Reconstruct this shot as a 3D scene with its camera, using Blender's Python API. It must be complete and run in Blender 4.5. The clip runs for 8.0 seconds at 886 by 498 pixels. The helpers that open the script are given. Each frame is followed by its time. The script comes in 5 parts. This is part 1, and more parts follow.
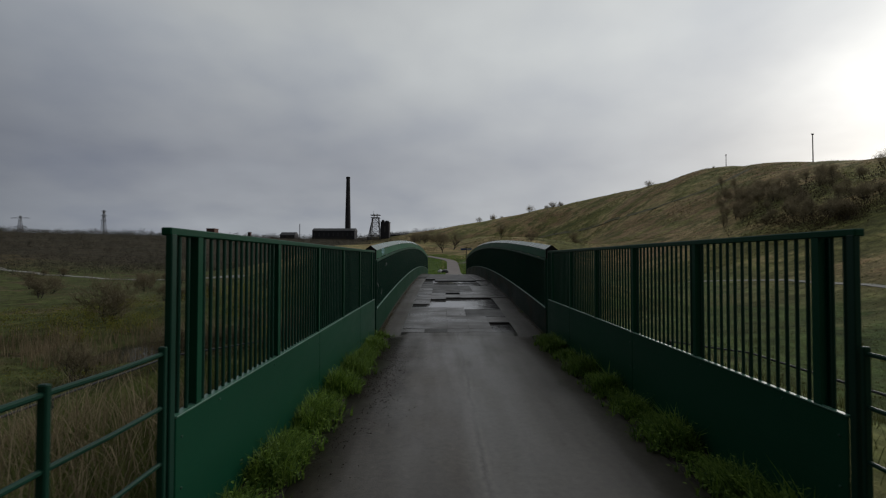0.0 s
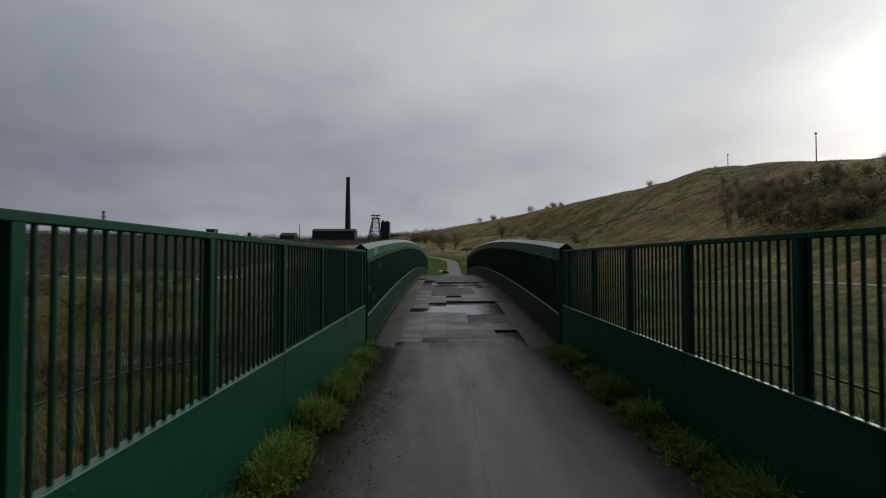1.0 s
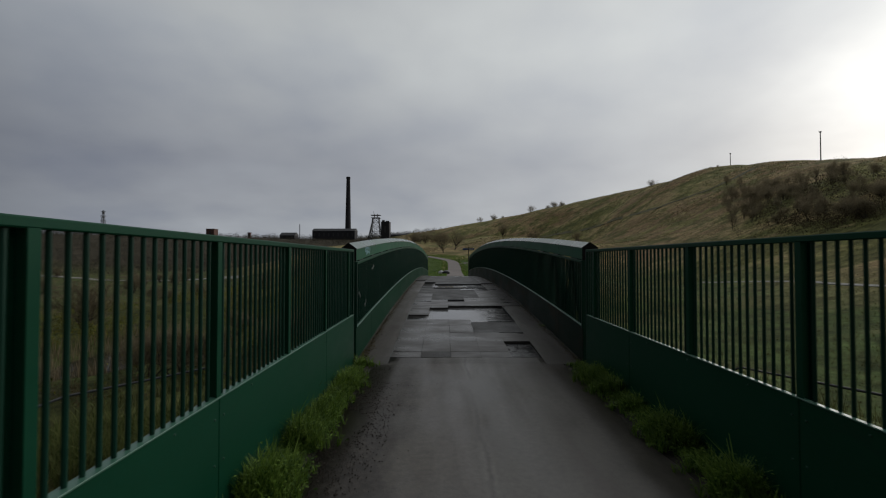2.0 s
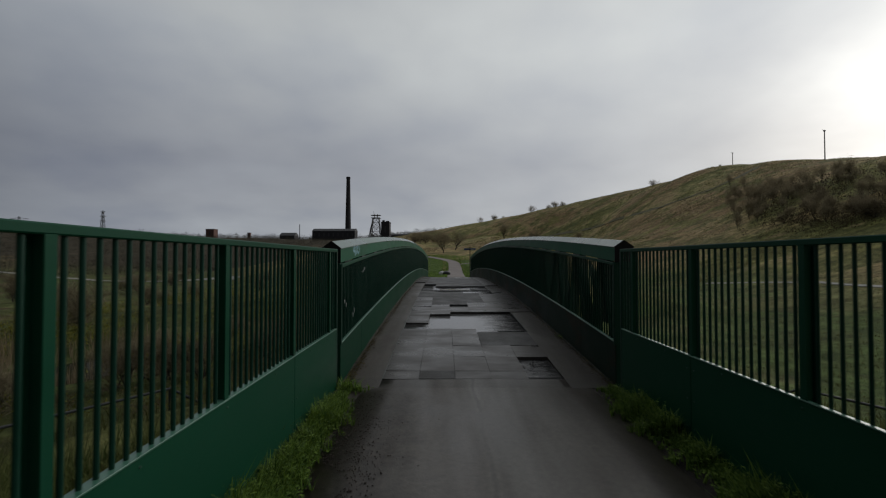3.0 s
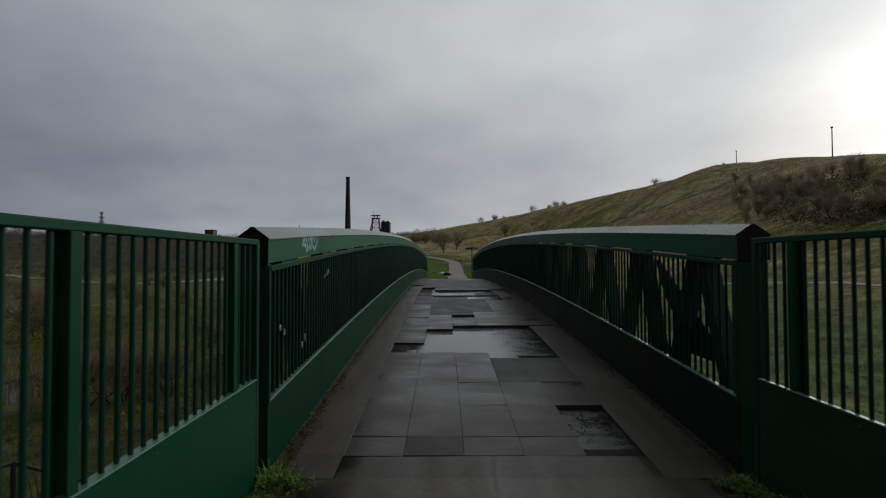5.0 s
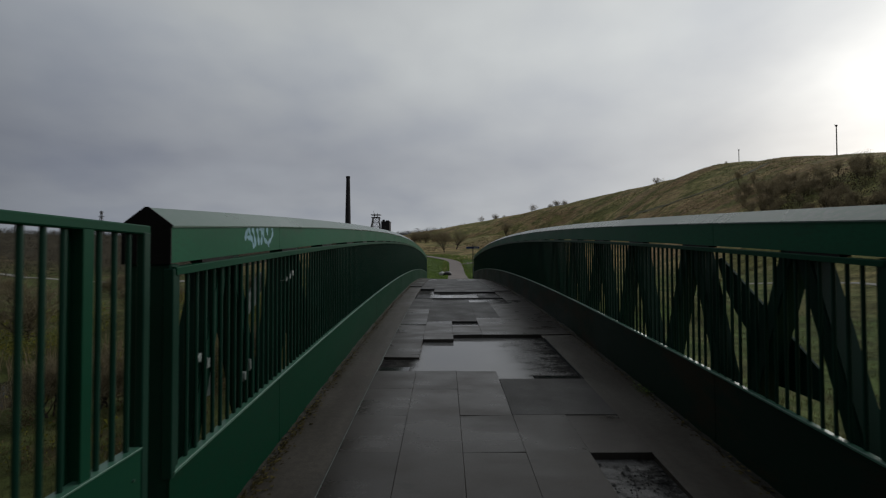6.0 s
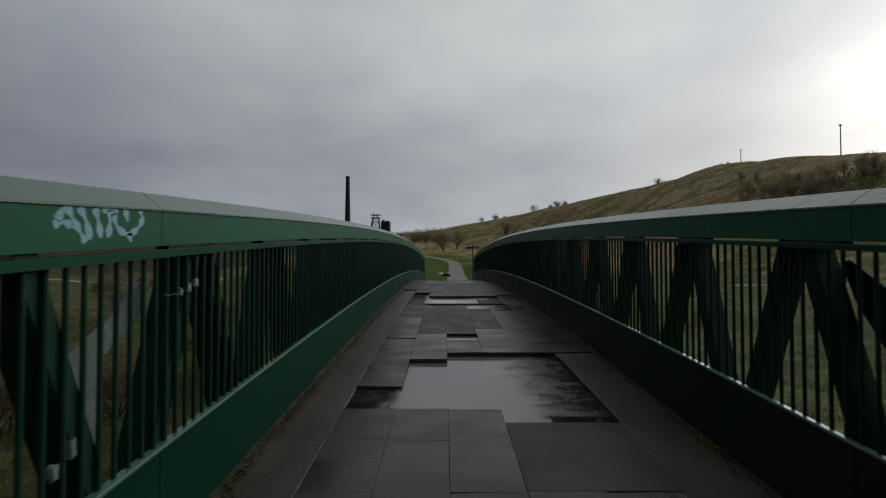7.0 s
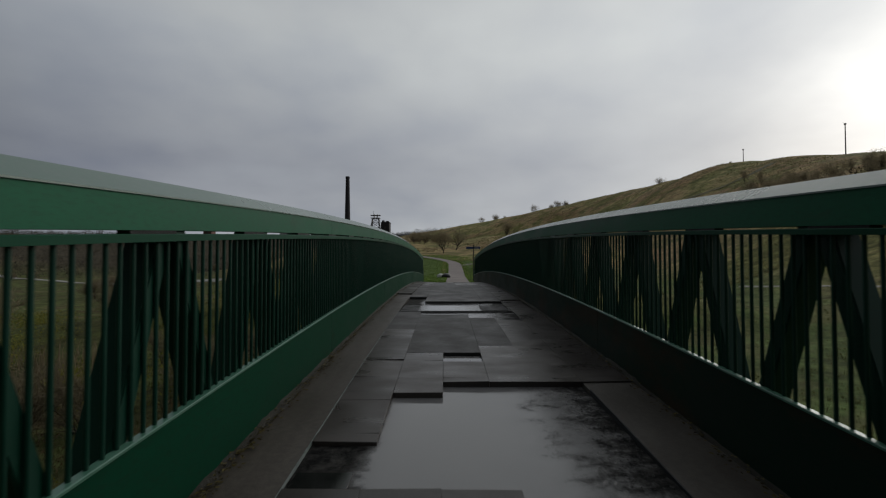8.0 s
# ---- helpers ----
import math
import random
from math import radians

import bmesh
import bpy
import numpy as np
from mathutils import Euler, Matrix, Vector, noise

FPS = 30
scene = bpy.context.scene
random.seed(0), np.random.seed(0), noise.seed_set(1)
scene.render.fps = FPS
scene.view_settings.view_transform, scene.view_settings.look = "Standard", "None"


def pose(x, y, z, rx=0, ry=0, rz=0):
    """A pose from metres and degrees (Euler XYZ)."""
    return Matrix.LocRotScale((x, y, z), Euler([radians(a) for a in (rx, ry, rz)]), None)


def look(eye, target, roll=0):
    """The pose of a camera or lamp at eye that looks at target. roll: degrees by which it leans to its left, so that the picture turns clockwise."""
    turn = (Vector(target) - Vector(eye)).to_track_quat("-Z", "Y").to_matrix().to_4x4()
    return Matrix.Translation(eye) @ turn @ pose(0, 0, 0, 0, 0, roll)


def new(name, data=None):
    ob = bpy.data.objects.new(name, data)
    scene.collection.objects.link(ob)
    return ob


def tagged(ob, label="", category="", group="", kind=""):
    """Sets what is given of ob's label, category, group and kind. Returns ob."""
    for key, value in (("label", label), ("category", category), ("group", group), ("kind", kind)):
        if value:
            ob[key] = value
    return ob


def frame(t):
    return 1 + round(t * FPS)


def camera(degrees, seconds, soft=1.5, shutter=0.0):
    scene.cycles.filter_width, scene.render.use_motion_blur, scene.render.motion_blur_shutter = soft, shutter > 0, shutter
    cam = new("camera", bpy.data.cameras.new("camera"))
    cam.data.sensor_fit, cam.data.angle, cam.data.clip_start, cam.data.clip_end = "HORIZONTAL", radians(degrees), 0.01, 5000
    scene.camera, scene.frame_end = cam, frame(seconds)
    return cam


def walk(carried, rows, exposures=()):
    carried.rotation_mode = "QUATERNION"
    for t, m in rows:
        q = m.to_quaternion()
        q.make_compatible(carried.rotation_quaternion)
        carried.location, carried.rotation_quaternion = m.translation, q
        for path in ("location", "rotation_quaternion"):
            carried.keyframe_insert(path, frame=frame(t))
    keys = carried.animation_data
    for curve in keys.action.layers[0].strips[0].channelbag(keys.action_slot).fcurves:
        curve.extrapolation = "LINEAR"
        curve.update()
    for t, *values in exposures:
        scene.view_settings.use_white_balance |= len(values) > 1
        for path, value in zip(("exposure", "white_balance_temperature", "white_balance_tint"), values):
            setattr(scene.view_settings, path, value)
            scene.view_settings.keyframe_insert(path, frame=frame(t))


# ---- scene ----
cam = camera(90.0, 8.0, soft=1.2, shutter=0.3)
PATH = [
    (0, (-0.410, -1.484, 1.469), (-0.411, 0.515, 1.512), 0.06),
    (0.5, (-0.396, -0.901, 1.463), (-0.399, 1.098, 1.507), 0.03),
    (1, (-0.405, -0.275, 1.466), (-0.407, 1.724, 1.511), 0.01),
    (1.5, (-0.419, 0.398, 1.474), (-0.422, 2.397, 1.518), 0.01),
    (3, (-0.477, 2.408, 1.508), (-0.482, 4.408, 1.553), -0.01),
    (3.5, (-0.486, 3.098, 1.505), (-0.492, 5.098, 1.550), -0.07),
    (4, (-0.480, 3.754, 1.502), (-0.487, 5.754, 1.548), -0.15),
    (4.5, (-0.483, 4.410, 1.494), (-0.489, 6.410, 1.541), -0.17),
    (6, (-0.462, 6.315, 1.474), (-0.470, 8.314, 1.518), -0.14),
    (6.5, (-0.402, 7.054, 1.482), (-0.410, 9.053, 1.526), -0.08),
    (7, (-0.345, 7.799, 1.485), (-0.353, 9.799, 1.531), -0.06),
    (7.5, (-0.303, 8.578, 1.485), (-0.312, 10.578, 1.533), -0.09),
    (8, (-0.284, 9.374, 1.492), (-0.293, 11.374, 1.540), -0.08),
]
walk(cam, [(t, look(eye, target, roll)) for t, eye, target, roll in PATH])

# ---- light ----
SUN_AZ, SUN_EL = 47.5, 14.0      # degrees from the bridge's line towards the hill; height


def sun_way():
    a, e = radians(SUN_AZ), radians(SUN_EL)
    return Vector((math.sin(a) * math.cos(e), math.cos(a) * math.cos(e), math.sin(e)))


class Nodes:
    """Short hand for building a node tree."""

    def __init__(self, tree):
        self.tree = tree
        tree.nodes.clear()

    def add(self, kind, **props):
        n = self.tree.nodes.new(kind)
        for key, value in props.items():
            if key == "operation":
                n.operation = value
            elif key == "blend_type":
                n.blend_type = value
            elif key == "data_type":
                n.data_type = value
        return n

    def link(self, a, b):
        self.tree.links.new(a, b)

    def maths(self, op, a, b=None):
        n = self.add("ShaderNodeMath", operation=op)
        for k, v in enumerate((a, b)):
            if v is None:
                continue
            if isinstance(v, (int, float)):
                n.inputs[k].default_value = v
            else:
                self.link(v, n.inputs[k])
        return n.outputs[0]

    def ramp(self, fac, stops):
        n = self.add("ShaderNodeValToRGB")
        el = n.color_ramp.elements
        while len(el) < len(stops):
            el.new(0.5)
        for e, (p, c) in zip(el, stops):
            e.position = p
            e.color = (*c, 1) if len(c) == 3 else c
        self.link(fac, n.inputs[0])
        return n.outputs[0]

    def noise(self, vec, scale, detail=4, rough=0.55):
        n = self.add("ShaderNodeTexNoise")
        n.inputs["Scale"].default_value = scale
        n.inputs["Detail"].default_value = detail
        n.inputs["Roughness"].default_value = rough
        if vec is not None:
            self.link(vec, n.inputs["Vector"])
        return n.outputs["Fac"]

    def mix(self, fac, a, b, blend="MIX"):
        n = self.add("ShaderNodeMix", data_type="RGBA", blend_type=blend)
        for sock, v in ((n.inputs[0], fac), (n.inputs[6], a), (n.inputs[7], b)):
            if isinstance(v, (int, float)):
                sock.default_value = v
            elif isinstance(v, tuple):
                sock.default_value = (*v, 1)
            else:
                self.link(v, sock)
        return n.outputs[2]


def make_world():
    w = bpy.data.worlds.new("overcast_sky")
    w.use_nodes = True
    scene.world = w
    n = Nodes(w.node_tree)
    co = n.add("ShaderNodeTexCoord").outputs["Generated"]
    sep = n.add("ShaderNodeSeparateXYZ")
    n.link(co, sep.inputs[0])
    up = n.maths("MAXIMUM", sep.outputs[2], 0.0)
    den = n.maths("ADD", up, 0.30)
    com = n.add("ShaderNodeCombineXYZ")
    n.link(n.maths("DIVIDE", sep.outputs[0], den), com.inputs[0])
    n.link(n.maths("DIVIDE", sep.outputs[1], den), com.inputs[1])
    big = n.noise(com.outputs[0], 1.3, 3, 0.45)
    small = n.noise(com.outputs[0], 3.4, 4, 0.45)
    # overcast dome: pale rim, dull band, brighter towards the zenith
    dome = n.ramp(up, [(0.0, (0.218, 0.242, 0.284)), (0.03, (0.262, 0.285, 0.326)), (0.06, (0.272, 0.292, 0.333)), (0.12, (0.246, 0.259, 0.294)), (0.2, (0.219, 0.231, 0.265)),
                       (0.42, (0.394, 0.413, 0.424)), (1.0, (0.335, 0.35, 0.362))])
    cloud = n.maths("ADD", n.maths("MULTIPLY", big, 0.75), n.maths("MULTIPLY", small, 0.45))
    tint = n.ramp(cloud, [(0.40, (0.775, 0.795, 0.86)), (0.62, (1.0, 1.0, 1.0)), (0.8, (1.15, 1.15, 1.13))])
    base = n.mix(1.0, dome, tint, "MULTIPLY")
    dot = n.add("ShaderNodeVectorMath", operation="DOT_PRODUCT")
    nrm = n.add("ShaderNodeVectorMath", operation="NORMALIZE")
    n.link(co, nrm.inputs[0])
    n.link(nrm.outputs[0], dot.inputs[0])
    dot.inputs[1].default_value = sun_way()
    d = n.maths("MAXIMUM", dot.outputs["Value"], 0.0)
    wide = n.maths("MULTIPLY", n.maths("POWER", d, 2.3), 0.25)
    core = n.maths("ADD", n.maths("MULTIPLY", n.maths("POWER", d, 95.0), 0.42), n.maths("MULTIPLY", n.maths("POWER", d, 14.0), 0.09))
    glow = n.maths("ADD", wide, n.maths("MULTIPLY", core, n.maths("ADD", small, 0.45)))
    white = n.mix(1.0, (1.0, 1.0, 0.95), glow, "MULTIPLY")
    # the cloud is thicker away from the sun
    thick = n.ramp(n.maths("ADD", n.maths("MULTIPLY", dot.outputs["Value"], 0.5), 0.5), [(0.0, (0.06, 0.06, 0.065)), (0.3, (0.17, 0.17, 0.18)), (0.53, (0.84, 0.85, 0.87)), (0.62, (1.0, 1.0, 1.0))])
    total = n.mix(1.0, n.mix(1.0, base, thick, "MULTIPLY"), white, "ADD")
    bg = n.add("ShaderNodeBackground")
    n.link(total, bg.inputs[0])
    bg.inputs[1].default_value = 1.0
    sky = n.add("ShaderNodeTexSky")
    sky.sky_type = "NISHITA"
    sky.sun_disc = False
    sky.sun_elevation, sky.sun_rotation = radians(SUN_EL), radians(SUN_AZ)
    bg2 = n.add("ShaderNodeBackground")
    n.link(sky.outputs[0], bg2.inputs[0])
    bg2.inputs[1].default_value = 0.006
    add = n.add("ShaderNodeAddShader")
    n.link(bg.outputs[0], add.inputs[0])
    n.link(bg2.outputs[0], add.inputs[1])
    out = n.add("ShaderNodeOutputWorld")
    n.link(add.outputs[0], out.inputs[0])


make_world()
sun = new("sun", bpy.data.lights.new("sun", "SUN"))
sun.data.energy, sun.data.angle, sun.data.color = 1.5, radians(50), (1.0, 0.97, 0.91)
sun.matrix_world = look(sun_way() * 60, (0, 0, 0))


# ---- materials ----
def surface(name, c1, c2, rough=0.7, coarse=0.6, fine=14.0, c3=None, bump=0.3, rough2=None, metal=0.0, random_tone=0.0, depth=0.01, stain=None, spec=None, stretch=(1, 1, 1)):
    """Two tones at a coarse scale, a third at a fine one, with relief; stain: (colour, scale, threshold)."""
    m = bpy.data.materials.new(name)
    m.use_nodes = True
    n = Nodes(m.node_tree)
    geo = n.add("ShaderNodeNewGeometry").outputs["Position"]
    if stretch != (1, 1, 1):
        v = n.add("ShaderNodeVectorMath", operation="MULTIPLY")
        n.link(geo, v.inputs[0])
        v.inputs[1].default_value = stretch
        geo = v.outputs[0]
    a = n.noise(geo, coarse, 5, 0.6)
    b = n.noise(geo, fine, 6, 0.65)
    col = n.mix(n.ramp(a, [(0.35, (0, 0, 0)), (0.65, (1, 1, 1))]), c1, c2)
    if c3:
        col = n.mix(n.ramp(b, [(0.48, (0, 0, 0)), (0.72, (1, 1, 1))]), col, c3)
    if stain:
        s = n.noise(geo, stain[1], 7, 0.7)
        col = n.mix(n.ramp(s, [(stain[2], (0, 0, 0)), (stain[2] + 0.12, (1, 1, 1))]), col, stain[0])
    if random_tone:
        info = n.add("ShaderNodeObjectInfo").outputs["Random"]
        val = n.maths("ADD", n.maths("MULTIPLY", info, 2 * random_tone), 1 - random_tone)
        col = n.mix(1.0, col, val, "MULTIPLY")
    bsdf = n.add("ShaderNodeBsdfPrincipled")
    n.link(col, bsdf.inputs["Base Color"])
    bsdf.inputs["Metallic"].default_value = metal
    if spec is not None:
        bsdf.inputs["Specular IOR Level"].default_value = spec
    r = n.ramp(a, [(0.35, (rough,) * 3), (0.65, (rough if rough2 is None else rough2,) * 3)])
    n.link(r, bsdf.inputs["Roughness"])
    if bump:
        bp = n.add("ShaderNodeBump")
        bp.inputs["Strength"].default_value = bump
        bp.inputs["Distance"].default_value = depth
        n.link(b, bp.inputs["Height"])
        n.link(bp.outputs[0], bsdf.inputs["Normal"])
    out = n.add("ShaderNodeOutputMaterial")
    n.link(bsdf.outputs[0], out.inputs[0])
    return m


def island_leaf(name, dark, pale, rough=0.6, through_light=0.35):
    """Foliage whose tone varies from blade to blade."""
    m = bpy.data.materials.new(name)
    m.use_nodes = True
    n = Nodes(m.node_tree)
    geo = n.add("ShaderNodeNewGeometry")
    col = n.mix(geo.outputs["Random Per Island"], dark, pale)
    big = n.noise(geo.outputs["Position"], 0.9, 3)
    col = n.mix(1.0, col, n.ramp(big, [(0.3, (0.7, 0.7, 0.7)), (0.7, (1.15, 1.15, 1.15))]), "MULTIPLY")
    bsdf = n.add("ShaderNodeBsdfPrincipled")
    n.link(col, bsdf.inputs["Base Color"])
    bsdf.inputs["Roughness"].default_value = rough
    bsdf.inputs["Specular IOR Level"].default_value = 0.25
    thin = n.add("ShaderNodeBsdfTranslucent")
    n.link(col, thin.inputs["Color"])
    both = n.add("ShaderNodeMixShader")
    both.inputs[0].default_value = through_light
    n.link(bsdf.outputs[0], both.inputs[1])
    n.link(thin.outputs[0], both.inputs[2])
    out = n.add("ShaderNodeOutputMaterial")
    n.link(both.outputs[0], out.inputs[0])
    return m


GREEN = surface("green_paint", (0.0045, 0.048, 0.024), (0.007, 0.060, 0.031), rough=0.40, rough2=0.52, coarse=0.9, fine=35, c3=(0.005, 0.054, 0.030), bump=0.08, depth=0.003, spec=0.10, stain=((0.009, 0.045, 0.026), 1.7, 0.62), stretch=(1, 0.6, 1.8))
GREEN_BAR = surface("green_bar_paint", (0.003, 0.031, 0.018), (0.005, 0.041, 0.025), rough=0.42, rough2=0.52, coarse=1.5, fine=60, bump=0.1, depth=0.002, spec=0.2)
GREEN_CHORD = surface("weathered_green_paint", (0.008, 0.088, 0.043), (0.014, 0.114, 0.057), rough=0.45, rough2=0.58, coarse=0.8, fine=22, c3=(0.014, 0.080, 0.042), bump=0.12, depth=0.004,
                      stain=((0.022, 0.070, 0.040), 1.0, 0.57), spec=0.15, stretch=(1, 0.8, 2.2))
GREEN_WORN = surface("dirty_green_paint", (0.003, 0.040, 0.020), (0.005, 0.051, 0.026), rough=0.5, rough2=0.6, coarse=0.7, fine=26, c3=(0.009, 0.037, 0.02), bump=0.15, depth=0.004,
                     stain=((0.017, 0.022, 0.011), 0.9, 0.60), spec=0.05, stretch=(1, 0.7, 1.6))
# brown grime over a darkened green; the plate's shaded face is in the colour
GREEN_GRIMY_SHADED = surface("grimy_shaded_green_paint", (0.005, 0.019, 0.012), (0.008, 0.025, 0.015), rough=0.5, rough2=0.65, coarse=0.7, fine=26, c3=(0.010, 0.019, 0.011), bump=0.2, depth=0.004,
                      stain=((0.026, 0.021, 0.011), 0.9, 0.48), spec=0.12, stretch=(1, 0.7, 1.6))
# paler than the chord: the sky's sheen is put into the base colour
GREEN_CAP_SHEEN = surface("wet_sheen_green_cap", (0.045, 0.105, 0.075), (0.07, 0.13, 0.10), rough=0.20, rough2=0.32, coarse=0.7, fine=18, c3=(0.09, 0.135, 0.115), bump=0.05, depth=0.003, spec=0.8)
# the ledges' sky highlight is put into this paler green
EDGE_GLINT = surface("glint_pale_green_edge", (0.04, 0.13, 0.085), (0.07, 0.17, 0.12), rough=0.3, rough2=0.45, coarse=3, fine=40, bump=0.1, depth=0.002)
LEDGE = surface("wet_ledge", (0.02, 0.07, 0.045), (0.035, 0.09, 0.06), rough=0.35, rough2=0.5, coarse=3, fine=40, bump=0.1, depth=0.002)


def asphalt_material():
    """Damp tarmac: aggregate, long wheel streaks, blotches of wet and of reddish dirt."""
    m = bpy.data.materials.new("damp_tarmac")
    m.use_nodes = True
    n = Nodes(m.node_tree)
    geo = n.add("ShaderNodeNewGeometry").outputs["Position"]

    def scaled(k):
        v = n.add("ShaderNodeVectorMath", operation="MULTIPLY")
        n.link(geo, v.inputs[0])
        v.inputs[1].default_value = k
        return v.outputs[0]

    streak = n.noise(scaled((2.6, 0.30, 1)), 1.0, 3, 0.5)
    blotch = n.noise(scaled((1.0, 0.7, 1)), 1.1, 6, 0.62)
    grain = n.noise(geo, 75, 3, 0.6)
    grit = n.noise(geo, 17, 6, 0.7)
    col = n.mix(n.ramp(blotch, [(0.38, (0, 0, 0)), (0.62, (1, 1, 1))]), (0.064, 0.056, 0.048), (0.093, 0.083, 0.072))
    col = n.mix(n.ramp(streak, [(0.50, (0, 0, 0)), (0.72, (0.8, 0.8, 0.8))]), col, (0.046, 0.037, 0.030))
    col = n.mix(n.ramp(streak, [(0.26, (0.7, 0.7, 0.7)), (0.46, (0, 0, 0))]), col, (0.100, 0.088, 0.080))
    col = n.mix(1.0, col, n.ramp(grit, [(0.34, (0.75, 0.75, 0.75)), (0.66, (1.2, 1.2, 1.2))]), "MULTIPLY")
    sep = n.add("ShaderNodeSeparateXYZ")
    n.link(geo, sep.inputs[0])
    lay = n.ramp(n.maths("ADD", n.maths("ADD", n.maths("MULTIPLY", sep.outputs[0], 0.9), n.maths("MULTIPLY", blotch, 0.5)), 0.40), [(0.44, (0, 0, 0)), (0.60, (1, 1, 1))])
    col = n.mix(1.0, col, n.mix(lay, (1.0, 0.965, 0.92), (1.10, 1.12, 1.10)), "MULTIPLY")
    # worn lengthwise seam between two lays
    wander = n.maths("MULTIPLY", n.maths("SUBTRACT", n.noise(scaled((0, 1, 0)), 1.1, 4, 0.6), 0.5), 0.16)
    away = n.maths("ABSOLUTE", n.maths("ADD", n.maths("ADD", sep.outputs[0], 0.06), wander))
    seam = n.ramp(n.maths("ADD", n.maths("MULTIPLY", away, 8.0), n.maths("MULTIPLY", grit, 0.25)), [(0.12, (0.62, 0.58, 0.56)), (0.30, (0.95,) * 3), (0.42, (1.22,) * 3), (0.70, (1, 1, 1))])
    col = n.mix(n.ramp(blotch, [(0.35, (0.25,) * 3), (0.55, (1, 1, 1))]), col, n.mix(1.0, col, seam, "MULTIPLY"))
    # soil trodden in from the verge, thinning out over the tarmac
    soil = n.noise(scaled((1.6, 1.1, 1)), 2.2, 8, 0.68)
    reach = n.maths("ADD", n.maths("MULTIPLY", n.maths("ADD", sep.outputs[0], 1.62), -0.85), n.maths("MULTIPLY", soil, 2.0))
    along = n.ramp(n.maths("MULTIPLY", n.maths("SUBTRACT", sep.outputs[1], 1.5), 0.14), [(0.0, (0, 0, 0)), (0.22, (0.75,) * 3), (0.5, (1, 1, 1)), (0.96, (1, 1, 1)), (1.0, (0.4,) * 3)])
    soiled = n.mix(1.0, n.ramp(reach, [(0.15, (0, 0, 0)), (0.70, (0.95,) * 3)]), along, "MULTIPLY")
    col = n.mix(soiled, col, n.mix(n.ramp(grit, [(0.4, (0, 0, 0)), (0.62, (1, 1, 1))]), (0.020, 0.0155, 0.0125), (0.048, 0.038, 0.032)))
    # darker band of fresh tarmac laid against the first slabs
    band = n.ramp(n.maths("ADD", n.maths("SUBTRACT", sep.outputs[1], 8.3), n.maths("MULTIPLY", n.maths("SUBTRACT", blotch, 0.5), 0.12)), [(0.36, (1, 1, 1)), (0.41, (0.74,) * 3), (0.77, (0.80,) * 3), (0.82, (1, 1, 1))])
    col = n.mix(1.0, col, band, "MULTIPLY")
    col = n.mix(n.ramp(grain, [(0.60, (0, 0, 0)), (0.75, (0.5, 0.5, 0.5))]), col, (0.12, 0.105, 0.095))
    bsdf = n.add("ShaderNodeBsdfPrincipled")
    n.link(col, bsdf.inputs["Base Color"])
    n.link(n.ramp(n.maths("SUBTRACT", n.maths("ADD", n.maths("MULTIPLY", blotch, 0.6), n.maths("MULTIPLY", streak, 0.4)), n.maths("MULTIPLY", lay, 0.06)), [(0.38, (0.34,) * 3), (0.62, (0.60,) * 3)]), bsdf.inputs["Roughness"])
    bp = n.add("ShaderNodeBump")
    bp.inputs["Strength"].default_value = 0.45
    bp.inputs["Distance"].default_value = 0.004
    n.link(n.maths("ADD", grain, grit), bp.inputs["Height"])
    n.link(bp.outputs[0], bsdf.inputs["Normal"])
    out = n.add("ShaderNodeOutputMaterial")
    n.link(bsdf.outputs[0], out.inputs[0])
    return m


ASPHALT = asphalt_material()
SLAB = surface("paving_slab", (0.026, 0.021, 0.0175), (0.042, 0.035, 0.030), rough=0.24, rough2=0.50, coarse=1.5, fine=60, c3=(0.050, 0.042, 0.036), bump=0.16, depth=0.003, random_tone=0.22, stretch=(0.7, 1.5, 1), stain=((0.020, 0.018, 0.015), 2.6, 0.60))
PATCH = surface("bitumen_patch", (0.020, 0.019, 0.018), (0.034, 0.031, 0.029), rough=0.45, rough2=0.7, coarse=1.6, fine=120, c3=(0.05, 0.048, 0.047), bump=0.7, depth=0.004)
MARGIN = surface("deck_margin", (0.042, 0.039, 0.035), (0.060, 0.056, 0.051), rough=0.36, rough2=0.72, coarse=0.8, fine=70, c3=(0.05, 0.047, 0.044), bump=0.4, depth=0.003, stain=((0.022, 0.02, 0.012), 1.3, 0.55), spec=0.25)
STEEL_DARK = surface("dark_tray_steel", (0.012, 0.012, 0.013), (0.022, 0.020, 0.019), rough=0.5, fine=30, bump=0.3)
CONCRETE = surface("abutment_concrete", (0.16, 0.155, 0.145), (0.22, 0.21, 0.20), rough=0.8, fine=25, c3=(0.10, 0.10, 0.09), bump=0.4, stain=((0.07, 0.07, 0.05), 0.7, 0.58))
MUD = surface("trodden_mud", (0.040, 0.031, 0.026), (0.060, 0.048, 0.041), rough=0.65, rough2=0.85, coarse=5.0, fine=38, c3=(0.020, 0.015, 0.012), bump=1.0, depth=0.025, spec=0.15)
LAWN = surface("short_green_grass", (0.055, 0.10, 0.022), (0.085, 0.13, 0.032), rough=0.9, coarse=0.5, fine=9, c3=(0.10, 0.12, 0.04), bump=0.8, depth=0.05, spec=0.1)
SILT = surface("silt_and_moss", (0.013, 0.012, 0.008), (0.024, 0.022, 0.012), rough=0.85, coarse=3.0, fine=50, c3=(0.018, 0.015, 0.010), bump=1.0, depth=0.012, stain=((0.026, 0.034, 0.010), 2.2, 0.62))
